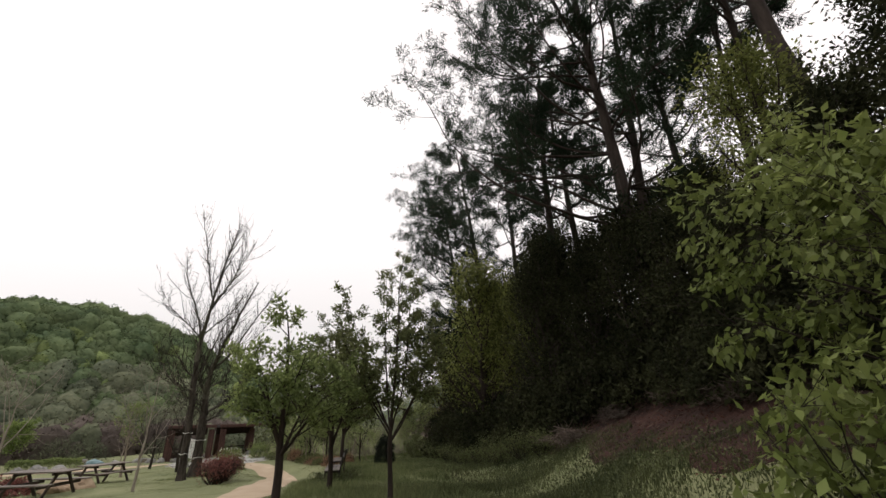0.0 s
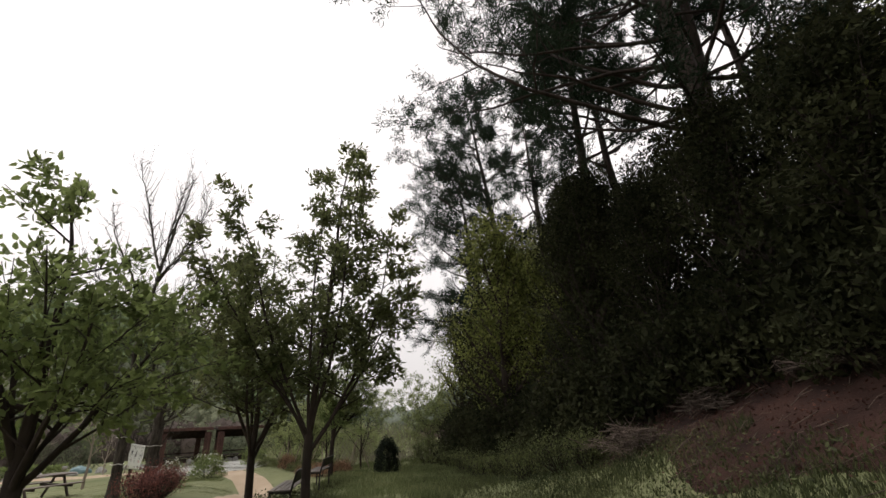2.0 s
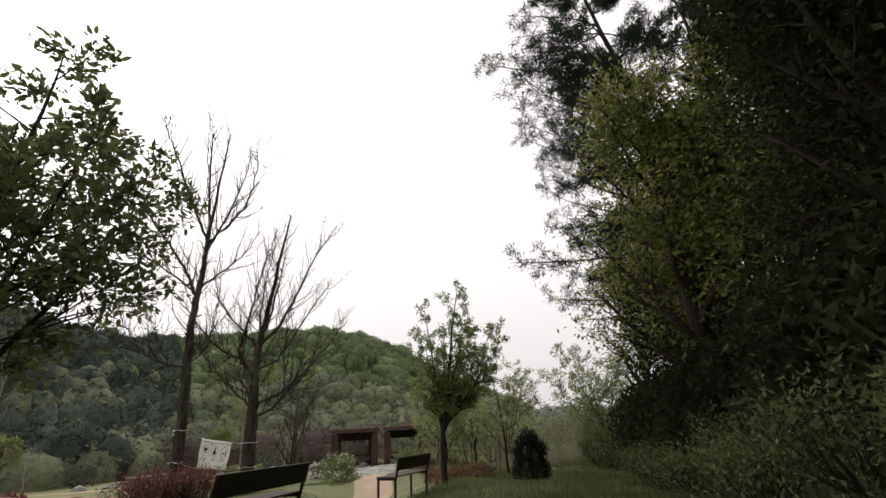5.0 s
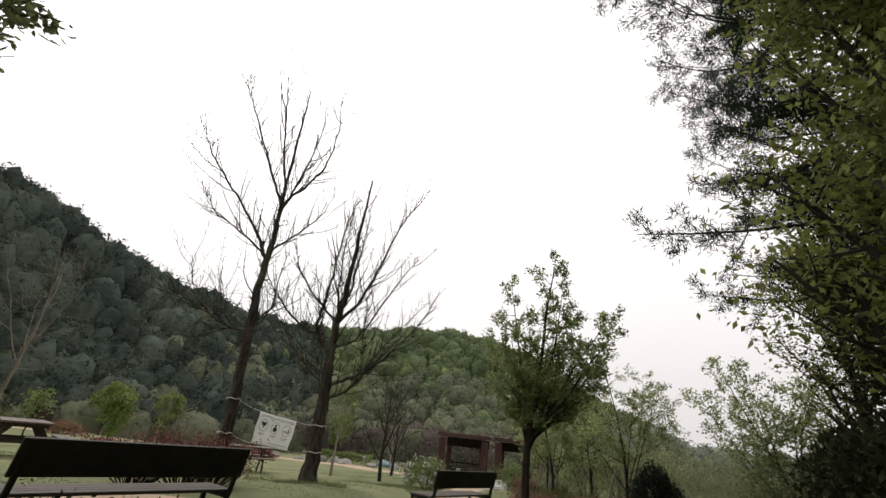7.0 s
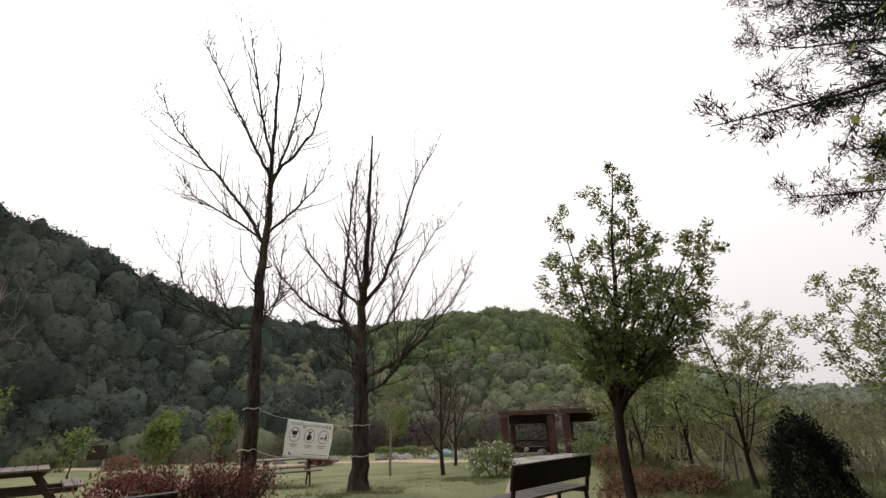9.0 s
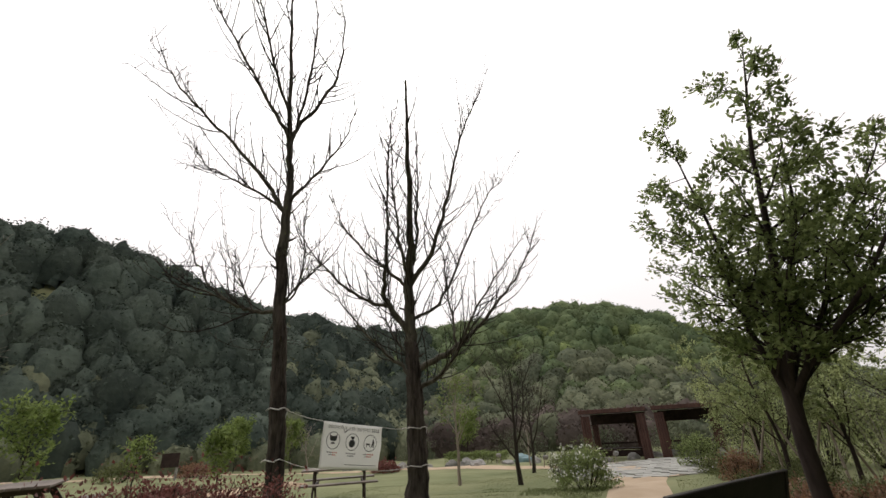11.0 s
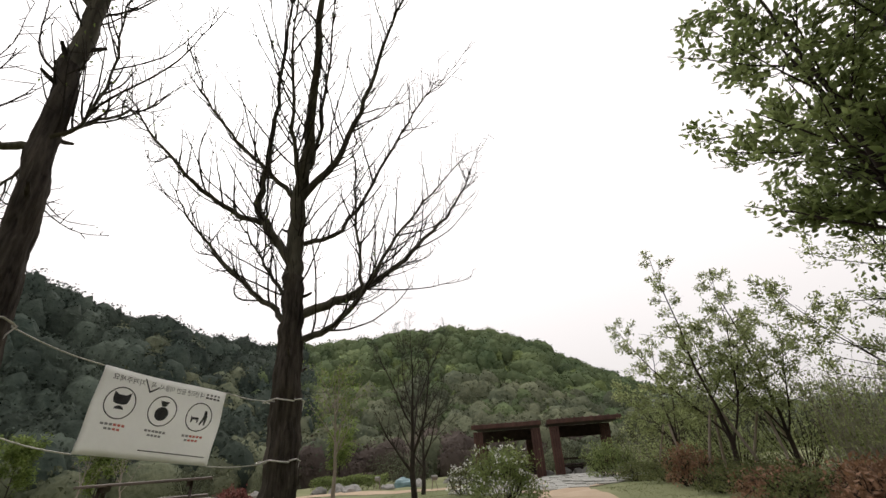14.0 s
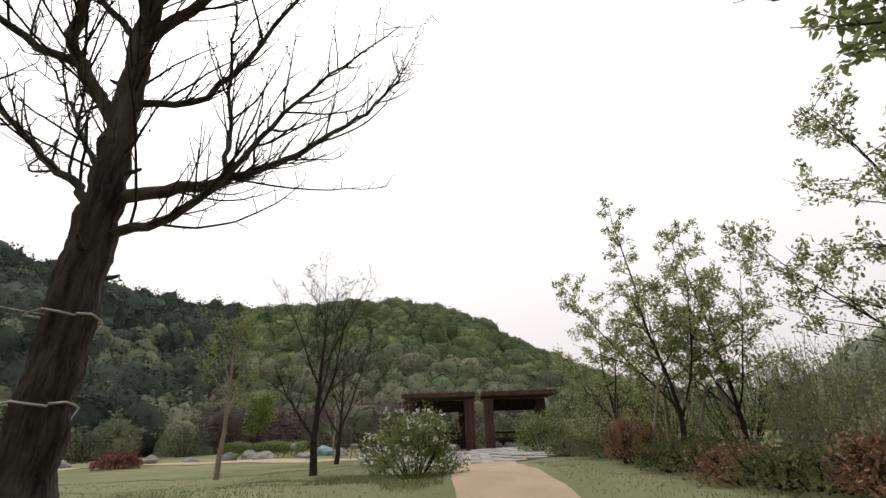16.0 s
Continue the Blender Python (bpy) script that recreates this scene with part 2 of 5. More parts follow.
def leaf_mesh(name, at, size, mat, rng, droop=0.4, narrow=0.45, jitter=0.35, along=None, rib=False):
    """A leaf at every point of at: a folded diamond, or with rib an oval of two halves."""
    at = np.asarray(at, float)
    n = len(at)
    d = rng.normal(size=(n, 3))
    if along is not None:
        d = d * 0.7 + along
    d[:, 2] -= droop
    d /= np.linalg.norm(d, axis=1)[:, None]
    s = np.cross(d, rng.normal(size=(n, 3)) * 0.75 + np.array([0, 0, 1.2]))
    s /= np.linalg.norm(s, axis=1)[:, None] + 1e-9
    u = np.cross(d, s)
    L = size * (1 + jitter * rng.uniform(-1, 1, (n, 1)))
    w = L * narrow * 0.5
    if rib:
        a, b = at + d * L * 0.3 + u * L * 0.07, at + d * L * 0.7 + u * L * 0.04
        v = np.stack([at, a + s * w, b + s * w * 0.8, at + d * L - u * L * 0.07, b - s * w * 0.8, a - s * w], 1).reshape(-1, 3)
        k = 6 * np.arange(n)[:, None]
        f = np.concatenate([k + np.array([[0, 1, 2, 3]]), k + np.array([[0, 3, 4, 5]])], 1).reshape(-1, 4)
        return fast_mesh(name, v, f, mat)
    mid = at + d * L * 0.45 + u * L * 0.08
    v = np.stack([at, mid + s * w, at + d * L, mid - s * w], 1).reshape(-1, 3)
    return fast_mesh(name, v, np.arange(4 * n).reshape(-1, 4), mat)


def unit(v):
    return v / (np.linalg.norm(v) + 1e-9)


def sprout(lines, tips, rng, p, d, length, r, level, kids=(6, 5, 4), ratio=0.5, angle=50, wiggle=0.18, lift=0.12, bare=0.25, tip_gap=0.12, rmin=0.003, fine=True):
    """Grows one limb and its side shoots. Points of the last shoots go to tips."""
    n = max(3, int(length / 0.34))
    pts, rad = [np.array(p, float)], [r]
    d = unit(np.array(d, float))
    for i in range(n):
        d = unit(d + rng.normal(0, wiggle, 3) * (0.5 if level == len(kids) else 1) + np.array([0, 0, lift]))
        pts.append(pts[-1] + d * length / n)
        rad.append(max(rmin, r * (1 - 0.85 * (i + 1) / n)))
    if level or fine:
        lines.append((pts, rad))
    if level == 0:
        step = max(1, int(tip_gap / (length / n)))
        tips.extend((q, d) for q in pts[1::step])
        return
    c = kids[len(kids) - level]
    for k in range(c):
        f = bare + (1 - bare) * (k + rng.uniform(0.1, 0.9)) / c
        i = min(n - 1, int(f * n))
        q = pts[i]
        ax = unit(pts[i + 1] - pts[i])
        side = unit(np.cross(ax, rng.normal(size=3)))
        a = radians(angle + rng.uniform(-15, 15))
        sprout(lines, tips, rng, q, ax * math.cos(a) + side * math.sin(a), length * ratio * (1.15 - 0.6 * f) * rng.uniform(0.75, 1.2),
               max(rmin, rad[i] * 0.6), level - 1, kids, ratio, angle, wiggle, lift, 0.15, tip_gap, rmin, fine)


def leaves_at(tips, rng, per, spread):
    q = np.array([t[0] for t in tips])
    d = np.array([t[1] for t in tips])
    q, d = np.repeat(q, per, 0), np.repeat(d, per, 0)
    return q + rng.normal(0, spread, q.shape), d


# ---- terrain ----
def seg_dist(x, y, line):
    """Distance to a polyline in plan, for arrays."""
    best = np.full(np.shape(x), 1e9)
    for (ax, ay), (bx, by) in zip(line, line[1:]):
        t = np.clip(((x - ax) * (bx - ax) + (y - ay) * (by - ay)) / ((bx - ax) ** 2 + (by - ay) ** 2), 0, 1)
        best = np.minimum(best, np.hypot(x - ax - t * (bx - ax), y - ay - t * (by - ay)))
    return best


CAMERA_DIP = [(-5.0, 12.5), (-7.4, 16.4), (-9.2, 19.6)]


def ground_z(x, y):
    x, y = np.asarray(x, float), np.asarray(y, float)
    z = 0.55 - 0.045 * np.clip(y, -14, 22) + 0.01 * np.clip(x, -45, 8) - 0.03 * np.clip(-x - 11, 0, 10)
    # ground lowered along the camera's track to hold its eye height
    z = z - 0.55 * np.exp(-(seg_dist(x, y, CAMERA_DIP) / 1.5) ** 2)
    z = z - 0.32 * np.exp(-(seg_dist(x, y, [(1.3, 3.5), (1.9, 7.2), (0.4, 8.6)]) / 1.5) ** 2)
    # wooded slope on the east side
    foot = 1.2 + 0.02 * y - 0.25 * np.clip(y - 16, 0, 30)
    e = np.clip(x - foot, 0, None)
    z = z + 0.45 * e * (1 - np.exp(-e / 1.6)) * np.clip(1 - (e - 25) / 60, 0.3, 1)
    z = z + 0.05 * np.sin(x * 0.9 + 1) * np.sin(y * 0.7) + 0.025 * np.sin(x * 2.3) * np.sin(y * 2.9 + 2)
    return z


def gz(x, y):
    return float(ground_z(x, y))


# ---- ground ----
def grid_sheet(name, xs, ys, zf, mat):
    X, Y = np.meshgrid(xs, ys, indexing="xy")
    Z = zf(X, Y)
    v = np.stack([X, Y, Z], -1).reshape(-1, 3)
    nx, ny = len(xs), len(ys)
    i, j = np.meshgrid(np.arange(ny - 1), np.arange(nx - 1), indexing="ij")
    f = np.stack([i * nx + j, i * nx + j + 1, (i + 1) * nx + j + 1, (i + 1) * nx + j], -1).reshape(-1, 4)
    return fast_mesh(name, v, f, mat, True)


RIDGE_AZ = [-180, -150, -100, -60, -20, 0, 12, 20, 23, 28, 31, 37, 42, 50, 55, 60, 68, 72, 76, 81, 88, 92, 97, 102, 115, 140, 180]
RIDGE_EL = [9, 10, 14, 12, 4, 1.5, 3, 6.4, 7.9, 10.4, 12.6, 14.6, 15.1, 14.6, 13.8, 13.8, 13.8, 14.8, 15.9, 16.6, 18.6, 20, 21.2, 21.7, 20, 14, 9]
HUB = (-4.0, 13.0)


def hill_z(x, y):
    """Hills that stand round the park."""
    dx, dy = x - HUB[0], y - HUB[1]
    d = np.hypot(dx, dy)
    az = np.degrees(np.arctan2(-dx, dy))
    el = np.interp(az, RIDGE_AZ, RIDGE_EL)
    crest = np.interp(az, [58, 74], [88, 66])
    canopy = np.interp(az, [58, 70], [3.7, 5.3])
    top = np.tan(np.radians(el)) * crest + 2.0 - canopy
    t = np.clip((d - 43) / (crest - 43), 0, 1)
    rise = t * t * (3 - 2 * t)
    return np.clip(top, 0, None) * rise * np.where(d > crest, np.exp(-((d - crest) / 120) ** 2), 1)



def land(x, y):
    return ground_z(x, y) + hill_z(x, y)


ground = tagged(new("ground", grid_sheet("ground", np.unique(np.concatenate([np.linspace(-700, -95, 14), np.linspace(-95, -32, 60), np.linspace(-32, 14, 135), np.linspace(14, 60, 36), np.linspace(60, 700, 14)])), np.unique(np.concatenate([np.linspace(-700, -60, 14), np.linspace(-60, -14, 34), np.linspace(-14, 42, 160), np.linspace(42, 100, 50), np.linspace(100, 700, 14)])), land, M_grass)),
                "rough green lawn sloping gently to a flat park", "lawn", kind="structure")


def drape(name, line, width, mat, lift, wob=0.08, per=10):
    """A strip that follows the ground along a smoothed line."""
    p = np.array(line, float)
    t = np.linspace(0, len(p) - 1, (len(p) - 1) * per + 1)
    q = np.stack([np.interp(t, np.arange(len(p)), p[:, k]) for k in (0, 1)], 1)
    for _ in range(12):
        q[1:-1] = (q[:-2] + 2 * q[1:-1] + q[2:]) / 4
    d = np.gradient(q, axis=0)
    d /= np.linalg.norm(d, axis=1)[:, None]
    n = np.stack([d[:, 1], -d[:, 0]], 1)
    cols = 9
    vs = []
    for k in range(cols):
        f = k / (cols - 1) - 0.5
        edge = wob * np.sin(t * 2.7 + 40 * f) * abs(2 * f)
        xy = q + n * (f * width + edge * np.sign(f))[:, None] if np.ndim(edge) else q
        vs.append(np.column_stack([xy, ground_z(xy[:, 0], xy[:, 1]) + lift + 0.02 * (1 - (2 * f) ** 2)]))
    v = np.stack(vs, 1).reshape(-1, 3)
    i, j = np.meshgrid(np.arange(len(q) - 1), np.arange(cols - 1), indexing="ij")
    f = np.stack([i * cols + j, i * cols + j + 1, (i + 1) * cols + j + 1, (i + 1) * cols + j], -1).reshape(-1, 4)
    return fast_mesh(name, v, f[:, ::-1], mat, True)


PATHLINE = [(-6.0, -12), (-6.1, -2), (-6.3, 5.3), (-6.5, 7.5), (-6.5, 9.5), (-7.0, 13.2), (-7.8, 16.7), (-9.2, 19.95), (-11.6, 23.5), (-13.4, 26.2)]
tagged(new("path", drape("path", PATHLINE, 1.5, M_sand, 0.015)), "sandy beige footpath winding through the grass", "path", kind="structure")
tagged(new("path_far", drape("path_far", [(-15.5, 29), (-20, 30.5), (-26, 29), (-33, 24.5), (-38, 18), (-41, 10), (-42, 0), (-40, -12)], 1.9, M_sand, 0.02)),
       "pale sandy footpath along the far lawn edge", "path", kind="structure")

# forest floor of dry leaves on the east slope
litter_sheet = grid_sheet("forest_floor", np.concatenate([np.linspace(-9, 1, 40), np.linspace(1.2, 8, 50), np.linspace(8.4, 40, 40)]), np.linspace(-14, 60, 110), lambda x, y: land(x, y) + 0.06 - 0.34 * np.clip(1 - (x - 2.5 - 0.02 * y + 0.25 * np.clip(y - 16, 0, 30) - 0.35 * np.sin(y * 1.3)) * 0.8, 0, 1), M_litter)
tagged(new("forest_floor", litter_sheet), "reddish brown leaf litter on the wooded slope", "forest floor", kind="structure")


# ---- trees ----
def tree(name, label, category, seed, at, height, fork, r, limbs, radius, kids, leaf_size, per, mat_leaf, mat_bark=None, lean=(0, 0), group="", gap=0.1, leaf_spread=0.06, ratio=0.5, angle=48,
         lift=0.08, narrow=0.5, droop=0.3, fine=True, rise=0.9, peak=0.35):
    """A broadleaf tree: trunk with a leader, limbs spiralling up it, crown of single leaves. radius: of the crown; peak: where along the leader it is widest."""
    rng = np.random.default_rng(seed)
    ob = base(name, pose(*at), label, category, group)
    n = 12
    pts, rad = [], []
    sway = rng.normal(0, 0.05, 2)
    for i in range(n + 1):
        f = i / n
        pts.append(np.array([lean[0] * f + sway[0] * math.sin(f * 5), lean[1] * f + sway[1] * math.sin(f * 4 + 1), -0.25 + (height * 0.93 + 0.25) * f]) + np.append(rng.normal(0, 0.015, 2), 0))
        rad.append(max(0.008, r * ((1.3 if i == 0 else 1.08) - 1.02 * f)))
    child("trunk", tubes("trunk", [(pts, rad)], mat_bark or M_bark_dark, 9), ob)
    lines, tips = [], []
    turn = rng.uniform(0, 6)
    for j in range(limbs):
        f = ((j + rng.uniform(0, 0.8)) / limbs) ** 0.8
        z = fork + (height * 0.9 - fork) * f
        k = (z + 0.25) / (height * 0.93 + 0.25) * n
        p = np.array([np.interp(k, np.arange(n + 1), np.array(pts)[:, c]) for c in range(3)])
        turn += 2.4 + rng.uniform(-0.4, 0.4)
        wide = 1 - ((f - peak) / (1 - peak)) ** 2 * 0.66 if f > peak else 1 - ((peak - f) / peak) ** 2 * 0.3
        L = radius * wide * rng.uniform(0.85, 1.2) * 1.15
        sprout(lines, tips, rng, p, (math.cos(turn), math.sin(turn), rise + 0.5 * f), L, max(0.012, np.interp(k, np.arange(n + 1), rad) * 0.6), len(kids), kids, ratio, angle, 0.14, lift, 0.25, gap, 0.003, fine)
    sprout(lines, tips, rng, pts[-1], (0, 0, 1), height * 0.1, 0.01, 1, (5,), 0.6, 40, 0.1, 0.1, 0.1, gap)
    child("branch_work", tubes("branch_work", lines, mat_bark or M_bark_dark, 6), ob)
    if per:
        q, d = leaves_at(tips, rng, per, leaf_spread)
        child("crown", leaf_mesh("crown", q, leaf_size, mat_leaf, rng, droop, narrow, 0.35, d * 0.8), ob)
    return ob


def vase_tree(name, label, seed, at, height, fork, r, stems, spread, reach, leaf, per, mat, group="", lean=(0, 0), droop=0.2, low=0.15, gap=0.14, bark=None, plan=()):
    """A young broadleaf tree: a short trunk that forks into steep stems, side branches with tufts of leaves at their twigs."""
    rng = np.random.default_rng(seed)
    ob = base(name, pose(*at), label, "tree", group)
    bark = bark or M_bark_dark
    low_pts = [np.array([lean[0] * 0.03 * f + 0.02 * math.sin(f * 5 + seed), lean[1] * 0.03 * f, -0.25 + (fork + 0.25) * f]) for f in np.linspace(0, 1, 7)]
    child("trunk", tubes("trunk", [(low_pts, list(r * np.array([1.4, 1.12, 1.02, 0.97, 0.93, 0.9, 0.88])))], bark, 10), ob)
    top = low_pts[-1]
    lines, tips = [], []
    turn = rng.uniform(0, 6)
    for k in range(stems):
        turn += 2.4 + rng.uniform(-0.35, 0.35)
        tilt = spread * (0.12 if k == 0 else rng.uniform(0.65, 1.15))
        L = (height - fork) * (0.97 if k == 0 else rng.uniform(0.66, 0.9))
        d = np.array([math.sin(tilt) * math.cos(turn) + lean[0] / height, math.sin(tilt) * math.sin(turn) + lean[1] / height, math.cos(tilt)])
        if plan:
            way, tilt, share = plan[k]
            L = (height - fork) * share
            d = np.array([math.sin(tilt) * math.cos(radians(way)) + lean[0] / height, math.sin(tilt) * math.sin(radians(way)) + lean[1] / height, math.cos(tilt)])
        n = 9
        start = top - np.array([0, 0, 0.0 if k == 0 else rng.uniform(0, 0.25)])
        pts, rad = [start], [r * (0.75 if k == 0 else 0.45)]
        for i in range(n):
            d = unit(d + rng.normal(0, 0.06, 3) + np.array([0, 0, 0.03]))
            pts.append(pts[-1] + d * L / n)
            rad.append(max(0.006, rad[0] * (1 - 0.9 * (i + 1) / n)))
        lines.append((pts, rad))
        m = int(L / 0.23)
        side = rng.uniform(0, 6)
        for j in range(m):
            f = low + (1 - low) * (j + rng.uniform(0, 0.9)) / m
            i = min(n - 1, int(f * n))
            q = pts[i] + (pts[i + 1] - pts[i]) * (f * n - i)
            side += 2.4
            out = unit(np.array([q[0] - top[0], q[1] - top[1], 0]) + 1e-3)
            h = unit(np.array([math.cos(side), math.sin(side), 0]) + out * 0.55)
            b = reach * (1 - 0.68 * max(0, (f - 0.35) / 0.65) ** 1.3) * rng.uniform(0.5, 1.15)
            sprout(lines, tips, rng, q, h + np.array([0, 0, rng.uniform(0.15, 0.75)]), b, max(0.007, rad[i] * 0.55), 1, (6,), 0.36, 46, 0.12, 0.05, 0.35, gap, 0.0035)
            tips.append((q + h * b * 0.5 + np.array([0, 0, b * 0.25]), h))
    child("branch_work", tubes("branch_work", lines, bark, 6), ob)
    q, d = leaves_at(tips, rng, per, leaf * 0.65)
    child("crown", leaf_mesh("crown", q, leaf, mat, rng, droop, 0.46, 0.35, d * 0.9, True), ob)
    return ob


def on(x, y, dz=0.0):
    return (x, y, gz(x, y) + dz)


G_young = "young trees beside the path"
vase_tree("young_tree", "young tree with fresh green spring leaves", 11, on(-4.18, 1.16), 4.2, 1.3, 0.085, 6, 0.6, 1.4, 0.09, 8, M_young, G_young, gap=0.11)
vase_tree("young_tree", "young tree with dense olive green leaves", 12, on(-3.9, 5.75), 5.5, 1.3, 0.075, 6, 0.48, 1.5, 0.09, 7, M_olive, G_young, (0.1, 0.4), gap=0.11)
vase_tree("young_tree", "tall slender young tree with dark green leaves", 13, on(-2.04, 2.92), 6.5, 1.55, 0.062, 8, 0.42, 0.85, 0.085, 8, M_olive, G_young, (0.1, -0.5), low=0.2, gap=0.11,
          plan=((90, 0.04, 1.0), (10, 0.5, 0.75), (40, 0.72, 0.62), (-40, 0.25, 0.85), (195, 0.42, 0.78), (215, 0.7, 0.62), (150, 0.6, 0.5), (120, 0.2, 0.9)))
vase_tree("young_tree", "young tree with airy green crown by the bench", 14, on(-5.3, 18.2), 6.7, 1.8, 0.1, 9, 0.44, 1.35, 0.078, 9, M_young, G_young, (1.6, 1.1), low=0.1, gap=0.12,
          plan=((0, 0.03, 0.97), (40, 0.25, 0.9), (100, 0.4, 0.78), (200, 0.28, 0.88), (280, 0.32, 0.82), (330, 0.5, 0.72), (150, 0.5, 0.62), (60, 0.6, 0.66), (240, 0.55, 0.6)))
for k, (x, y, h, lx, R) in enumerate([(-4.8, 23.3, 4.7, -0.25, 2.3), (-10.6, 28.6, 3.6, -0.1, 1.5), (-8.5, 25.3, 5.0, -0.15, 1.7), (-7.6, 26.8, 4.6, -0.35, 1.8)]):
    vase_tree("staked_tree", "thin staked tree with sparse pale green leaves", 20 + k, on(x, y), h * 1.13, 0.95, 0.055, 5, 0.64, 0.72 * R, 0.066, 9, M_pale, "staked trees", (lx, 0.1))
    for j in range(3):
        a = j * 2.1 + k
        stake = tubes("support_stake", [([(0, 0, -0.1), (-0.62 * math.cos(a), -0.62 * math.sin(a), 1.45)], [0.035, 0.028])], M_stake, 7)
        ob = new("support_stake", stake)
        ob.matrix_basis = pose(x + lx * 0.9 + 0.75 * math.cos(a), y + 0.75 * math.sin(a), gz(x + 0.75 * math.cos(a), y + 0.75 * math.sin(a)))
        tagged(ob, "slanting weathered wooden stake propping a thin tree", "stake", "tree support stakes")

vase_tree("edge_tree", "airy pale green tree at the end of the wood", 32, on(-0.9, 26.8), 6.2, 0.7, 0.06, 7, 0.6, 1.5, 0.1, 5, M_pale, lean=(-0.9, 0.4))
tree("broadleaf_tree", "low tree with drooping bright green pointed leaves", "tree", 31, on(3.95, -4.5), 3.3, 0.3, 0.06, 24, 2.1, (8, 5), 0.13, 3, M_broad, lift=-0.02, droop=0.9, narrow=0.55, rise=0.45, peak=0.3, gap=0.12)
for k, (x, y, h) in enumerate([(-16.2, 23.0, 4.0), (-20.0, 27.2, 2.9)]):
    tree("sapling", "bare young sapling with thin brown branches", "tree", 41 + k, on(x, y), h + 0.4, 0.7, 0.095, 10, 2.5, (7, 5, 3), 0.05, 0, M_olive, M_twig, group="saplings on the lawn", rise=1.0, peak=0.25, lift=0.12)
tree("sapling", "slim sapling with a few yellow green leaves", "tree", 44, on(-19.2, 22.3), 4.2, 1.2, 0.075, 12, 1.6, (6, 5), 0.1, 2, M_lime, M_stake, group="saplings on the lawn", gap=0.2, rise=1.2)
for k, (x, y, h, per) in enumerate([(-26, 7.5, 3.2, 3), (-27, 11, 1.9, 1), (-27, 14.2, 2.4, 4), (-43, 17, 3.6, 7), (-40, 20.5, 3.3, 5), (-34, 33, 3.5, 4), (-25, 3.5, 3.0, 3)]):
    tree("garden_tree", "small garden tree with yellow green spring leaves", "tree", 50 + k, on(x, y), h, 0.6, 0.04, 10, 0.45 * h, (6, 5), 0.17, per, M_lime, group="small garden trees", gap=0.15, leaf_spread=0.12)
for k, (x, y, h) in enumerate([(-10.6, 2.6, 3.0), (-10.9, 8.8, 3.9), (-36, 19, 3.0), (-37.5, 21, 3.0), (-24, 30.5, 2.6), (-15.5, -0.5, 3.4)]):
    tree("bare_garden_tree", "small leafless tree with pale crooked branches", "tree", 60 + k, on(x, y), h, 0.5, 0.05, 7, 0.5 * h, (5, 4), 0.1, 0, M_lime, M_bark_pale, group="bare garden trees", angle=55, rise=1.2)


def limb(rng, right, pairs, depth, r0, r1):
    """A main limb through (sideways, up, lean) places in metres from the trunk foot, traced to fit the camera's view,
    leaving the plane by depth.
    """
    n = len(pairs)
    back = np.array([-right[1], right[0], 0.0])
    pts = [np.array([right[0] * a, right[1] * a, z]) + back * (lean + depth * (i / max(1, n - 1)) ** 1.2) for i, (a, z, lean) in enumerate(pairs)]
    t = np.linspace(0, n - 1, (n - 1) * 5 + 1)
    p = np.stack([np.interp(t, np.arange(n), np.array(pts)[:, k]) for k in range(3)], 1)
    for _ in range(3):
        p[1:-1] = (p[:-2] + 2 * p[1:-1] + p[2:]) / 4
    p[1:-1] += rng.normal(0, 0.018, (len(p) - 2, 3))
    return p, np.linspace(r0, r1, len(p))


def bark_trunk(name, p, r, mat, seed):
    """A trunk with ridged, fissured bark."""
    rng = np.random.default_rng(seed)
    L = np.append(0, np.cumsum(np.linalg.norm(np.diff(p, axis=0), axis=1)))
    s = np.arange(0, L[-1], 0.05)
    s = np.append(s, L[-1])
    q = np.stack([np.interp(s, L, p[:, k]) for k in range(3)], 1)
    rr = np.interp(s, L, r)
    k = 36
    th = np.arange(k) * 2 * math.pi / k
    T, S = np.meshgrid(th, s)
    w = np.sin(T * 7 + 1.3 * np.sin(S * 2.3 + T) + seed) + 0.7 * np.sin(T * 12 + 1.7 * np.sin(S * 4.1 + 2 * T) + 2) + 0.35 * np.sin(S * 17 + 5 * np.sin(T * 3))
    R = rr[:, None] * (1 + 0.055 * w + 0.02 * rng.normal(size=T.shape)) + 0.012 * np.exp(-((S - S.max() * 0.55) / 0.12) ** 2) * np.sin(T * 2 + seed)
    v = q[:, None] + np.stack([np.cos(T) * R, np.sin(T) * R, np.zeros_like(T)], -1)
    i, j = np.meshgrid(np.arange(len(s) - 1), np.arange(k), indexing="ij")
    j2 = (j + 1) % k
    f = np.stack([i * k + j, i * k + j2, (i + 1) * k + j2, (i + 1) * k + j], -1).reshape(-1, 4)
    return fast_mesh(name, v.reshape(-1, 3), f, mat, True)


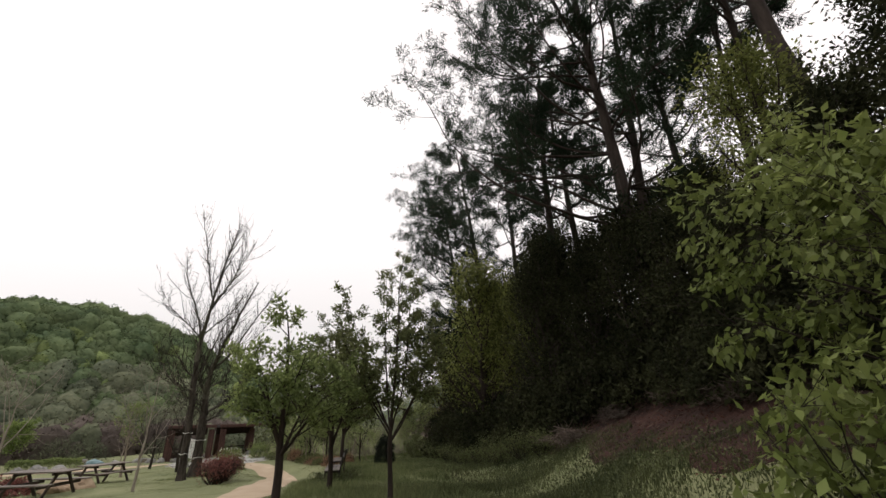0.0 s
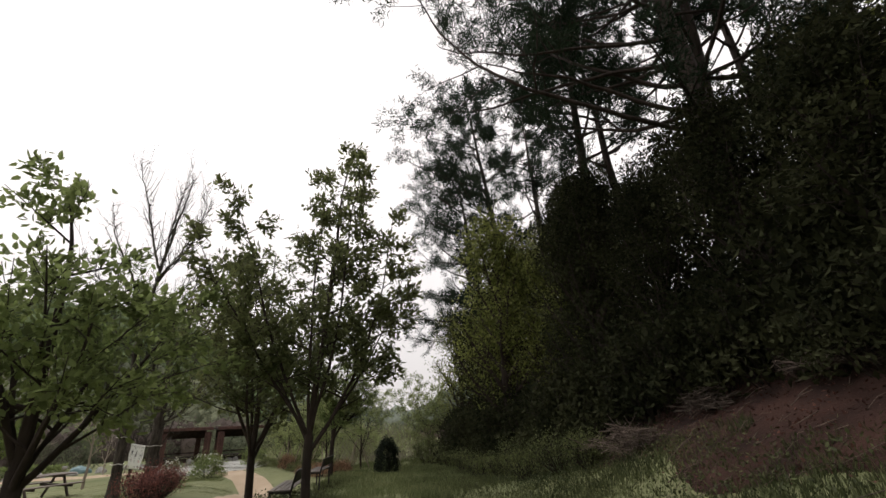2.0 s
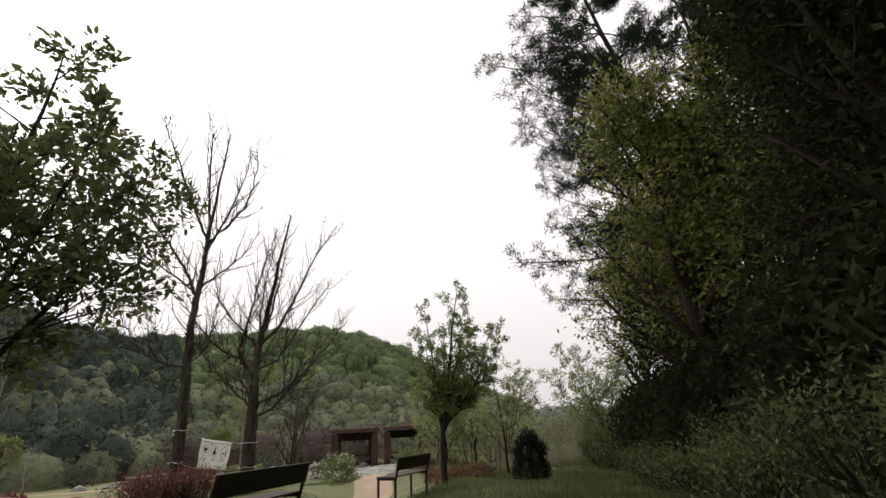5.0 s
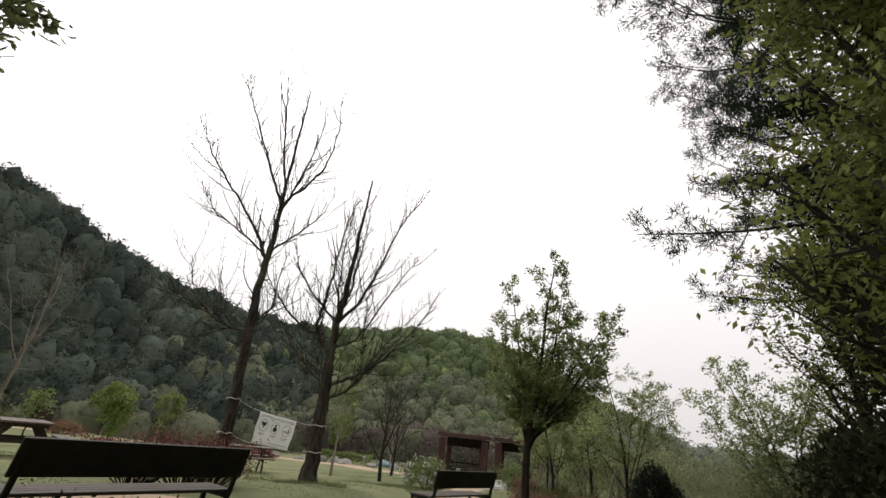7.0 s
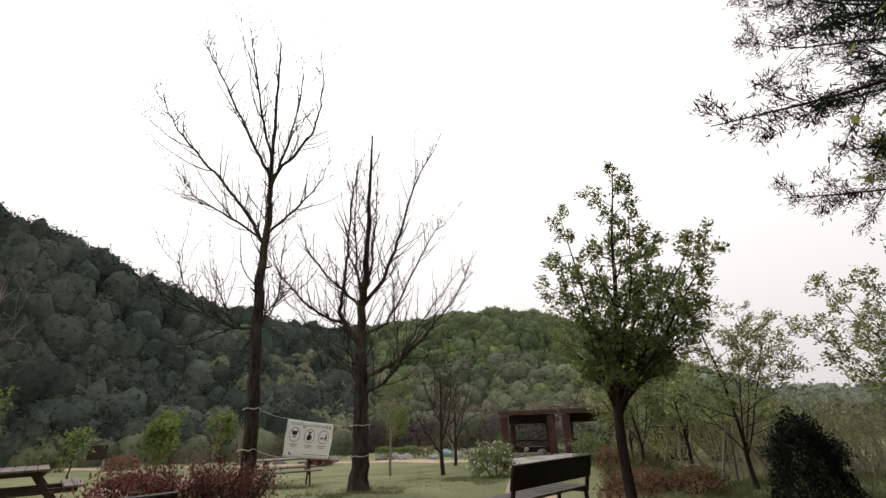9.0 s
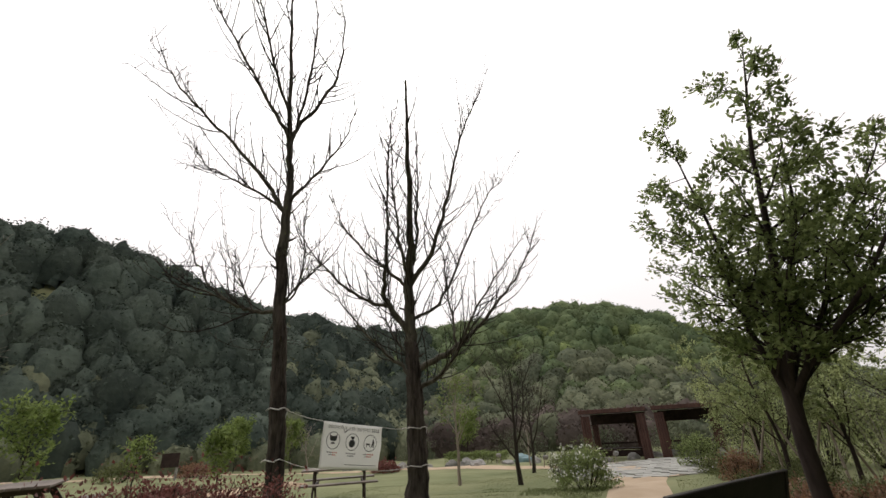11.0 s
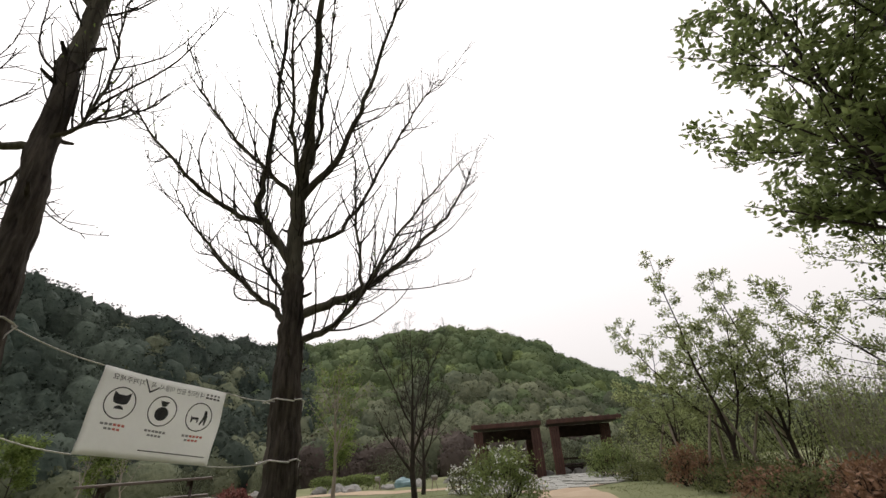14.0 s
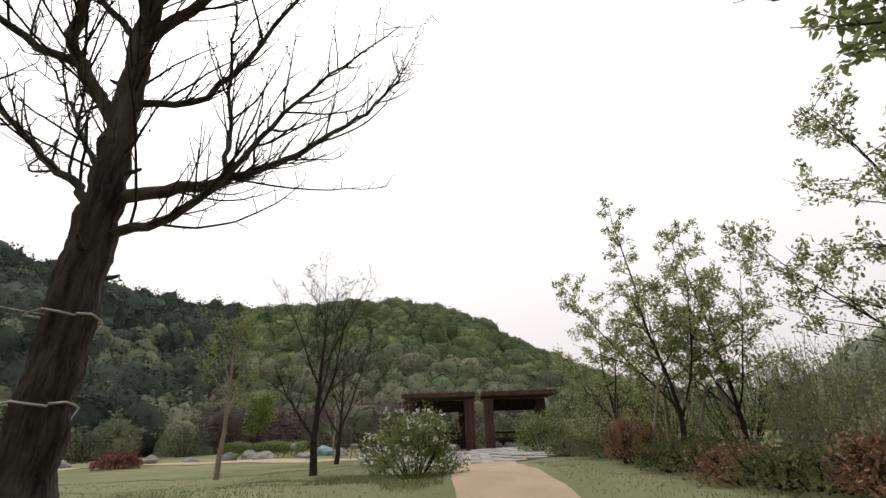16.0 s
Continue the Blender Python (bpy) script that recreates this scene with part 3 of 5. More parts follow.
def bare_tree(seed, at, right, trunk, r, limbs, label):
    rng = np.random.default_rng(seed)
    ob = base("bare_tree", pose(*at), label, "tree", "large bare trees")
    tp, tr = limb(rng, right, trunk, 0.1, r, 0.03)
    tr = r * (1 - np.linspace(0, 1, len(tp)) ** 1.2 * 0.9)
    tr[:3] *= np.array([1.55, 1.3, 1.12])
    h = int(len(tp) * 0.45)
    child("trunk", bark_trunk("trunk", tp[:h + 1], tr[:h + 1], M_bark, seed), ob)
    child("upper_trunk", bark_trunk("upper_trunk", tp[h:], tr[h:], M_limb, seed), ob, "paler grey green upper trunk")
    for _ in range(5):
        i = rng.integers(h // 2, int(h * 1.3))
        a = rng.uniform(0, 6.28)
        s = np.array([math.cos(a), math.sin(a), 0.35])
        child("branch_stub", tubes("branch_stub", [([tp[i], tp[i] + s * (tr[i] + 0.07), tp[i] + s * (tr[i] + 0.15) + np.array([0, 0, 0.02])], [0.032, 0.026, 0.016])], M_bark, 7), ob)
    mains, shoots, spurs, tips = [], [], [], []
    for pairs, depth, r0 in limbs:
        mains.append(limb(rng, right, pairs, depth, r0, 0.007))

    def spur(p, d, length):
        e = unit(d * 0.5 + rng.normal(0, 0.6, 3) + np.array([0, 0, 0.35])) * length
        spurs.append(([p, p + e * 0.5 + rng.normal(0, 0.006, 3), p + e], [0.0068, 0.0056, 0.004]))
        tips.append((p + e, d))

    # long curved shoots along the upper side of every limb, set with short spurs
    for p, q in mains + [(tp[len(tp) // 3:], tr[len(tp) // 3:])]:
        L = float(np.linalg.norm(np.diff(p, axis=0), axis=1).sum())
        c = int(L * (7.5 if q[-1] < 0.0085 else 5.5))
        for k in range(c):
            f = 0.1 + 0.9 * (k + rng.uniform()) / c
            i = min(len(p) - 2, int(f * (len(p) - 1)))
            g = f * (len(p) - 1) - i
            o = p[i] + (p[i + 1] - p[i]) * min(1.0, g)
            ax = unit(p[i + 1] - p[i])
            side = unit(np.cross(ax, rng.normal(size=3)))
            d = unit(ax * 0.75 + side * 0.75 + np.array([0, 0, 0.12]))
            length = rng.uniform(0.45, 1.15) * (1.9 if rng.uniform() < 0.35 else 0.85) * (1.2 - 0.5 * f)
            n = max(4, int(length / 0.13))
            r0 = min(0.02, 0.009 + 0.007 * length, max(0.006, q[i] * 0.7))
            pts, rad = [o], [r0]
            for j in range(n):
                d = unit(d + rng.normal(0, 0.07, 3) + np.array([0, 0, 0.9 / n]))
                pts.append(pts[-1] + d * length / n)
                rad.append(max(0.005, r0 * (1 - 0.7 * (j + 1) / n)))
                if rng.uniform() < 0.75:
                    spur(pts[-1], d, rng.uniform(0.07, 0.34))
            shoots.append((pts, rad))
        for k in range(int(L * 8)):
            i = rng.integers(int(len(p) * 0.3), len(p) - 1)
            spur(p[i], unit(p[i + 1] - p[i]), rng.uniform(0.06, 0.3))
    for line in mains:
        child("limb", tubes("limb", [line], M_limb, 8), ob)
    child("twig_work", tubes("twig_work", shoots + spurs, M_twig, 4), ob, "fine leafless twigs", kind="stuff")
    q, d = leaves_at([tips[i] for i in rng.integers(0, len(tips), len(tips) // 4)], rng, 1, 0.02)
    child("bud_growth", leaf_mesh("bud_growth", q, 0.045, M_lime, rng, 0.2, 0.5), ob, "small opening yellow green buds", kind="stuff")
    return ob


# limb places and leans fitted to the outline the camera sees
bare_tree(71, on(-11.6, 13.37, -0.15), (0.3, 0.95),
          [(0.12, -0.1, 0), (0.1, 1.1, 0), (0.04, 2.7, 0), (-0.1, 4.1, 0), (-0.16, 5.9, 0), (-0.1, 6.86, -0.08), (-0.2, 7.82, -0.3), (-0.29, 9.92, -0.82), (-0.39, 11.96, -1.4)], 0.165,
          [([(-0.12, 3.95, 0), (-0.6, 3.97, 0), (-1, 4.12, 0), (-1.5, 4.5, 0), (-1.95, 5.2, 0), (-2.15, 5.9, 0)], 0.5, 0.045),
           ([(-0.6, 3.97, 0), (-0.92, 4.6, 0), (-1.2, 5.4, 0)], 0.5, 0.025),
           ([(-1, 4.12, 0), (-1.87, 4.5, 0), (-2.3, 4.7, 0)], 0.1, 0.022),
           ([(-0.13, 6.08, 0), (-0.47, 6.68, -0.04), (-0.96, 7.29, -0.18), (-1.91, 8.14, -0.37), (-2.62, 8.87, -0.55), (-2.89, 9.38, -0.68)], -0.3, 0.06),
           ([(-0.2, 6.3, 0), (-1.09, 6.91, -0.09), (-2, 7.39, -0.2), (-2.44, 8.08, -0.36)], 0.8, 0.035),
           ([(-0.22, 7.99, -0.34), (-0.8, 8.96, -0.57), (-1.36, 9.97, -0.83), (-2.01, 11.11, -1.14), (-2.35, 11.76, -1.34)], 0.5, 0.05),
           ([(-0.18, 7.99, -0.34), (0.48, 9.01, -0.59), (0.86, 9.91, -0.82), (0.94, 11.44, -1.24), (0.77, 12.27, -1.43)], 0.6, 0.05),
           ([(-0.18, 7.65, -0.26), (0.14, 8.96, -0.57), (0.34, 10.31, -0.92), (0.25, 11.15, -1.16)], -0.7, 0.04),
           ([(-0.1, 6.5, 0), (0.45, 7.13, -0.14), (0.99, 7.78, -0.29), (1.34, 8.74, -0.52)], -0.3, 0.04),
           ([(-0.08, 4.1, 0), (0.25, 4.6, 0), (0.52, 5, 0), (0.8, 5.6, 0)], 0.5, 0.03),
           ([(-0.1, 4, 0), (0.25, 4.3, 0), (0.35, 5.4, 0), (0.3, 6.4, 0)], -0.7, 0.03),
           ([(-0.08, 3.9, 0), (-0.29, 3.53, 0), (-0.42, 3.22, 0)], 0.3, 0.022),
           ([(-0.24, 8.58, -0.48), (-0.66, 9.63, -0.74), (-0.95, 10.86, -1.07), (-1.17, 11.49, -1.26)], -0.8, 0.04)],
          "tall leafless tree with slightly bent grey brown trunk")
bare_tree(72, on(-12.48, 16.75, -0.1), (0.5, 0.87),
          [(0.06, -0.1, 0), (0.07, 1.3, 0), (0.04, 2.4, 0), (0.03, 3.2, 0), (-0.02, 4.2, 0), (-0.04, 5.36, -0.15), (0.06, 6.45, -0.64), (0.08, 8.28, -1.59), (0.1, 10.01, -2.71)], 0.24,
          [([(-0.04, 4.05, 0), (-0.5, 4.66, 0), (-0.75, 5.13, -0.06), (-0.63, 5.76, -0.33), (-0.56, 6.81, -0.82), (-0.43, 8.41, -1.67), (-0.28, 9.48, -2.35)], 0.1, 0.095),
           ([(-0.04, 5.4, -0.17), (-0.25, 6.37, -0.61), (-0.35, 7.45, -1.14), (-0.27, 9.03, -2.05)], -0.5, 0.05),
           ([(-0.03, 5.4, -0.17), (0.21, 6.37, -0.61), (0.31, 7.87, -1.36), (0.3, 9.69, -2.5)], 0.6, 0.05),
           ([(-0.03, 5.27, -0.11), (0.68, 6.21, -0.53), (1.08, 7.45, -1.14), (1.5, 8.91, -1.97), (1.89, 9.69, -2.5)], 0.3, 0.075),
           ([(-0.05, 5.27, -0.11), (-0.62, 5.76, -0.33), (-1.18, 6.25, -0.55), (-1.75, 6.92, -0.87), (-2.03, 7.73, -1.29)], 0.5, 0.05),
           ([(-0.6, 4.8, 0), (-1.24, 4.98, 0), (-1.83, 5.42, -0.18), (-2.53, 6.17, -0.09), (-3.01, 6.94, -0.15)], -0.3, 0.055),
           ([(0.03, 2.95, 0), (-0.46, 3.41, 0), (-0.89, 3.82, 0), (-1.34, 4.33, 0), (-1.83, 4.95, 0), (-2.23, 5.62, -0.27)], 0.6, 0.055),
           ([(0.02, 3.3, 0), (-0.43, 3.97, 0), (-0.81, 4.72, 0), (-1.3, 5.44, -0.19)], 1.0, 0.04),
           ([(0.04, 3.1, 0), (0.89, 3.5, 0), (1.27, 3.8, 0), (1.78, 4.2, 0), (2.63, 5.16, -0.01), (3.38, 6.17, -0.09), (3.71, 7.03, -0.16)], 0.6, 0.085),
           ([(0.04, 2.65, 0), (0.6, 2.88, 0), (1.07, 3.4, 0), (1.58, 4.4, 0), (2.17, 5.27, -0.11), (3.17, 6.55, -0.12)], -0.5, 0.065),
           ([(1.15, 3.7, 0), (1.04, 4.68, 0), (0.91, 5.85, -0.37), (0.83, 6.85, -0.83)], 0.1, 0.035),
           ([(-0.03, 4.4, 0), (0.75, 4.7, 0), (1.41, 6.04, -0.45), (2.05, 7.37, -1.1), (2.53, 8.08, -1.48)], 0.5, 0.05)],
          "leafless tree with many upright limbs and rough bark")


# ---- pines on the slope ----
def pine(seed, height, clear, r, reach, bias=0.0, per=23, boughs=()):
    rng = np.random.default_rng(seed)
    ob = base("pine_tree", pose(0, 0, -60), "tall dark pine with bare lower trunk and ragged crown", "tree", "pines on the slope")
    n = 14
    lean = rng.normal(0, 0.05, 2) + np.array([-0.06, 0])
    tp = np.array([[lean[0] * height * (i / n) ** 1.3 + rng.normal(0, 0.05), lean[1] * height * i / n + rng.normal(0, 0.05), -0.5 + (height + 0.5) * i / n] for i in range(n + 1)])
    tr = r * (1.1 - np.linspace(0, 1, n + 1) * 0.95)
    child("trunk", tubes("trunk", [(tp, tr)], M_bark_dark, 9), ob)
    lines, tips = [], []
    z = clear
    while z < height - 0.4:
        f = (z - clear) / (height - clear)
        i = z / height * n
        p = np.array([np.interp(i, np.arange(n + 1), tp[:, k]) for k in range(3)])
        for k in range(3 if bias else 2):
            a = rng.uniform(0, 2 * math.pi)
            L = reach * (1.0 - 0.6 * f * f) * rng.uniform(0.55, 1.1) * (1 - bias * 0.45 * math.cos(a))
            sprout(lines, tips, rng, p, (math.cos(a) - bias * 0.4, math.sin(a), rng.uniform(-0.05, 0.45)), L, 0.075 * (1.1 - f * 0.7), 2, (7, 5), 0.4, 50, 0.17, 0.05, 0.4, 0.5, 0.008, False)
        z += rng.uniform(0.55, 1.0)
    for z, L, a in boughs:
        p = np.array([np.interp(z / height * n, np.arange(n + 1), tp[:, k]) for k in range(3)])
        sprout(lines, tips, rng, p, (-math.cos(a), math.sin(a), 0.12), L, 0.08, 2, (15, 7), 0.24, 52, 0.07, 0.0, 0.15, 0.3, 0.008, False)
    child("branch_work", tubes("branch_work", lines, M_bark_dark, 5), ob)
    q, d = leaves_at(tips, rng, per, 0.11)
    child("crown", leaf_mesh("crown", q, 0.2, M_needle, rng, -0.15, 0.14 if bias else 0.18, 0.3, d), ob)
    return ob


pines = [pine(81, 25, 6.5, 0.33, 7.6, 1.0, 38), pine(82, 23, 11.0, 0.3, 4.8), pine(83, 22, 6.0, 0.28, 5.0, 0.7, 25, ((5.8, 7.4, 0.0), (6.9, 5.6, -0.25), (9.5, 4.8, 0.2), (14.8, 6.8, -0.1)))]
for x, y, s, turn, k in [(7.2, 6.0, 1.0, -15, 0), (9.8, 9.6, 1.0, 200, 1), (10.2, 0.6, 1.05, 100, 1), (14.5, 12, 1.0, 10, 1), (14.5, 8, 0.95, 300, 1), (5.9, 13.0, 1.0, -38, 1),
                         (9.5, 16, 1.0, 60, 1), (4.7, 21.8, 0.97, 10, 2), (3.6, 28.5, 0.9, 25, 2), (8, 26, 1.0, 45, 1), (15.5, -1, 1.0, 170, 1), (12.5, 4.2, 0.9, 140, 1)]:
    copy_thing(pines[k], pose(x, y, gz(x, y), 0, 0, turn)).scale = (s, s, s)
for ob in pines:
    for o in (*ob.children_recursive, ob):
        bpy.data.objects.remove(o)


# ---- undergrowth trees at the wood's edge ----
def understory(seed, height, radius, limbs, mat=M_shade, per=9, label="dense broadleaf tree at the wood edge, shade put into leaf colour"):
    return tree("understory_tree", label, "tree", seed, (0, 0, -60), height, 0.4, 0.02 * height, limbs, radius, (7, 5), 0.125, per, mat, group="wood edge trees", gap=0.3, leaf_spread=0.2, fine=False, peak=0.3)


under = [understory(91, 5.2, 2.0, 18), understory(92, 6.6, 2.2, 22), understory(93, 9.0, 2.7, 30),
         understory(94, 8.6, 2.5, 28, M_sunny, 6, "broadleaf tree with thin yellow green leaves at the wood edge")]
for k, (x, y, s, turn, v) in enumerate([(6.6, 2.6, 1.0, 0, 0), (6.7, 5.6, 1.0, 70, 1), (6.0, 8.2, 0.7, 140, 2), (5.3, 12.3, 1.0, 20, 2), (3.8, 18.8, 1.15, 310, 3), (5.2, 11.0, 1.0, 210, 2), (4.9, 14.4, 1.0, 30, 3), (4.5, 17.4, 1.0, 280, 3), (2.7, 17.0, 1.33, 60, 3), (8.6, 13.6, 1.0, 40, 2), (7.6, 17.5, 1.3, 100, 2), (10.8, 10.8, 1.05, 10, 2), (6.8, 21.5, 1.0, 300, 2), (3.6, 20.4, 1.0, 95, 2),
                                        (2.6, 23.6, 1.0, 165, 2), (1.1, 25.6, 1.0, 235, 3), (3.8, 27.5, 1.0, 15, 2), (2.8, 30.2, 1.0, 20, 1), (8.4, 10, 1.2, 15, 1), (8.6, 4.0, 1.0, 155, 1), (8.2, 0.6, 1.0, 225, 3),
                                        (7.2, -2, 1.0, 295, 0), (5.9, -0.2, 0.8, 40, 0), (10.8, -1.8, 1.2, 20, 1), (10.5, 6.5, 1.1, 120, 1)]):
    copy_thing(under[v], pose(x, y, gz(x, y), 0, 0, turn)).scale = (s, s, s)
for ob in under:
    for o in (*ob.children_recursive, ob):
        bpy.data.objects.remove(o)


# ---- bushes ----
def bush(name, label, seed, at, rx, h, mat, leaf=0.07, count=2200, stems=26, shell=0.45, group="", flower=0, round_top=True, mat_stem=None, up=0.5):
    rng = np.random.default_rng(seed)
    ob = base(name, pose(*at), label, "bush", group)
    lines = []
    tips = []
    for k in range(stems):
        a, q = rng.uniform(0, 2 * math.pi), math.sqrt(rng.uniform(0, 1))
        end = np.array([rx * q * math.cos(a), rx * q * math.sin(a), h * (0.95 - 0.35 * q * q if round_top else rng.uniform(0.6, 1.05))])
        start = np.array([end[0] * 0.25, end[1] * 0.25, -0.05])
        mid = (start + end) / 2 + np.append(rng.normal(0, 0.06, 2), 0) + np.array([end[0], end[1], 0]) * 0.1
        lines.append(([start, mid, end], [0.014, 0.009, 0.004]))
        for _ in range(4):
            f = rng.uniform(0.35, 0.95)
            p = mid * (1 - f) + end * f
            e = p + rng.normal(0, 0.14, 3) * rx + np.array([0, 0, 0.1 * h])
            lines.append(([p, (p + e) / 2 + rng.normal(0, 0.01, 3), e], [0.006, 0.004, 0.003]))
            tips.append(e)
        tips.append(end)
    child("stem_growth", tubes("stem_growth", lines, mat_stem or M_twig, 5), ob)
    u = rng.normal(size=(count, 3))
    u /= np.linalg.norm(u, axis=1)[:, None]
    u[:, 2] = np.abs(u[:, 2]) if round_top else u[:, 2]
    rad = rng.uniform(shell, 1, (count, 1)) ** 0.6
    lump = 1 + 0.16 * np.sin(u[:, :1] * 5 + seed) * np.sin(u[:, 1:2] * 6) + 0.1 * np.sin(u[:, 2:3] * 9)
    shellp = u * rad * lump * np.array([rx, rx, h]) + np.array([0, 0, 0.05])
    near = np.array(tips)[rng.integers(0, len(tips), count // 3)] + rng.normal(0, 0.07, (count // 3, 3))
    pts = np.concatenate([shellp, near]) if round_top else np.array(tips)[rng.integers(0, len(tips), count)] + rng.normal(0, 0.09, (count, 3)) * np.array([1, 1, 1.5])
    pts[:, 2] = np.maximum(pts[:, 2], 0.02)
    child("foliage", leaf_mesh("foliage", pts, leaf, mat, rng, -up, 0.5), ob)
    if flower:
        v = u[:flower] * 1.02 * lump[:flower] * np.array([rx, rx, h])
        v = v[v[:, 2] > h * 0.25]
        pet = np.repeat(v, 5, 0) + rng.normal(0, 0.02, (len(v) * 5, 3))
        child("blossom", leaf_mesh("blossom", pet, 0.055, M_flower, rng, -0.4, 0.8), ob, "clusters of white blossoms")
    return ob


bush("flowering_bush", "rounded green bush with white blossoms beside the path", 101, on(-13.0, 22.8), 0.95, 1.1, M_young, 0.07, 4200, flower=150)
bush("flowering_bush", "small pale bush with sparse white blossoms", 102, on(-16.4, 25.4), 0.6, 0.8, M_olive, 0.06, 1000, flower=90)
bush("clipped_bush", "dark rounded evergreen bush on the grass", 103, on(-3.0, 20.3, 0.0), 0.56, 1.45, M_topiary, 0.06, 9000, shell=0.75)
bush("green_bush", "low fresh green bush beside the paving", 104, on(-13.3, 29.8), 0.8, 1.0, M_young, 0.07, 3000)
bush("green_bush", "low green bush at the wood edge", 105, on(-1.0, 24.0), 1.1, 1.4, M_olive, 0.08, 3500)
bush("leafy_shrub", "low shrub with drooping bright green pointed leaves", 106, on(2.5, -4.9), 1.15, 1.5, M_broad, 0.14, 1500, up=-0.8)
for k, (x, y, r, h) in enumerate([(2.3, 11.4, 0.7, 0.6), (3.0, 10.0, 0.75, 0.75), (1.9, 13.2, 0.7, 0.6), (2.7, 14.0, 0.8, 0.8), (1.3, 15.8, 0.7, 0.5), (3.3, 8.5, 0.6, 0.6), (0.9, 18.2, 0.8, 0.7), (0.2, 21.0, 0.8, 0.7)]):
    bush("edge_bush", "low tangled grey green bush at the slope foot", 120 + k, on(x, y), r, h, M_olive, 0.075, 1500, stems=40, group="slope foot bushes", round_top=False)
for k, (x, y, r, h) in enumerate([(-9.15, 11.0, 0.7, 0.7), (-9.3, 11.9, 0.85, 0.8), (-9.6, 12.6, 0.8, 0.7)]):
    bush("red_bush", "low bush of thin upright stems with dark red leaves", 110 + k, on(x, y), r, h, M_redleaf, 0.055, 2200, stems=60, group="red bushes under the trees", round_top=False, up=0.9)
for k, (x, y, r, h, mat) in enumerate([(-9.3, 24.6, 0.5, 0.7, M_rust), (-6.3, 21.0, 0.5, 0.42, M_rust), (-10.2, 26.0, 0.7, 0.4, M_olive), (-8.4, 23.8, 0.7, 0.38, M_olive), (-7.5, 22.6, 0.7, 0.38, M_rust),
                                       (-6.9, 21.7, 0.7, 0.36, M_olive), (-8.0, 24.9, 0.8, 0.45, M_olive), (-11.5, 27.6, 0.7, 0.45, M_olive), (-5.5, 21.6, 0.6, 0.5, M_rust), (-6.0, 19.4, 0.6, 0.45, M_rust), (-5.9, 22.7, 0.8, 0.45, M_olive), (-9.6, 27.3, 0.8, 0.5, M_olive)]):
    bush("border_bush", "low bush with rusty young leaves" if mat is M_rust else "low bush with dull green leaves" if mat is M_olive else "low bush with dark red leaves", 130 + k, on(x, y), r, h, mat, 0.06, 1600, group="border bushes")
for k, (x, y, r, h, mat) in enumerate([(-17.5, 12, 0.9, 0.5, M_redleaf), (-30, 24, 0.9, 0.5, M_redleaf), (-36, 10, 1.2, 0.9, M_olive), (-38, 14, 1.1, 0.7, M_rust), (-30, 36, 1.6, 1.6, M_hilldark), (-34, 38, 1.9, 1.9, M_hilldark),
                                       (-25, 38, 1.6, 1.7, M_hilldark), (-39, 31, 1.8, 1.8, M_hilldark), (-21.5, 41, 1.8, 1.8, M_hilldark), (-41, 26, 1.6, 1.6, M_hilldark), (-16, 41, 1.9, 2.0, M_olive), (-12.5, 38, 1.8, 1.9, M_olive)]):
    bush("park_bush", "rounded park bush beyond the lawn", 150 + k, on(x, y), r, h, mat, 0.13, 1200, group="park bushes")


for k, (x, y, r, h) in enumerate([(-11.6, 31.5, 1.5, 2.3), (-9.6, 30.6, 1.5, 2.5), (-7.8, 30.2, 1.4, 2.3), (-6.2, 31.0, 1.5, 2.2)]):
    bush("tall_shrub", "tall fuzzy shrub with pale spring leaves", 175 + k, on(x, y), r, h, M_pale, 0.08, 2600, stems=50, shell=0.25, group="tall shrubs behind the staked trees")
shade = [bush("shade_shrub", "shrub under the wood edge trees, shade put into dark leaf colour", 160 + k, (0, 0, -60), 1.35, 2.1, M_shade, 0.16, 1900, group="wood edge shrubs", shell=0.6) for k in range(3)]
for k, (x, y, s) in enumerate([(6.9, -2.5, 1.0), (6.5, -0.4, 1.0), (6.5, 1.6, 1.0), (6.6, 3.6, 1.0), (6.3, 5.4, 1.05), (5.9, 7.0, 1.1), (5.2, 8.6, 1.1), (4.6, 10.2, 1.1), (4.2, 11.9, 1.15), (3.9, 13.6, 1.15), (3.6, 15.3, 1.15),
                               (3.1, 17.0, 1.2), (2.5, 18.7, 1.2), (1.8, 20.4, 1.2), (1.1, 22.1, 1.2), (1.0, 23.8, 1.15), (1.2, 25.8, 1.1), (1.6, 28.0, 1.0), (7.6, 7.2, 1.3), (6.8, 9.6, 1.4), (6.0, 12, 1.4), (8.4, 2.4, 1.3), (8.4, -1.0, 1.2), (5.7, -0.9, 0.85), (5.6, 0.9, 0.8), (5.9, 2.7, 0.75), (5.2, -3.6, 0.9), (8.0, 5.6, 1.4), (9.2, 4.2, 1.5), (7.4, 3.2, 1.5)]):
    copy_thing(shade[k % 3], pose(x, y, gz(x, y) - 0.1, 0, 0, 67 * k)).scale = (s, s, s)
for ob in shade:
    for o in (*ob.children_recursive, ob):
        bpy.data.objects.remove(o)


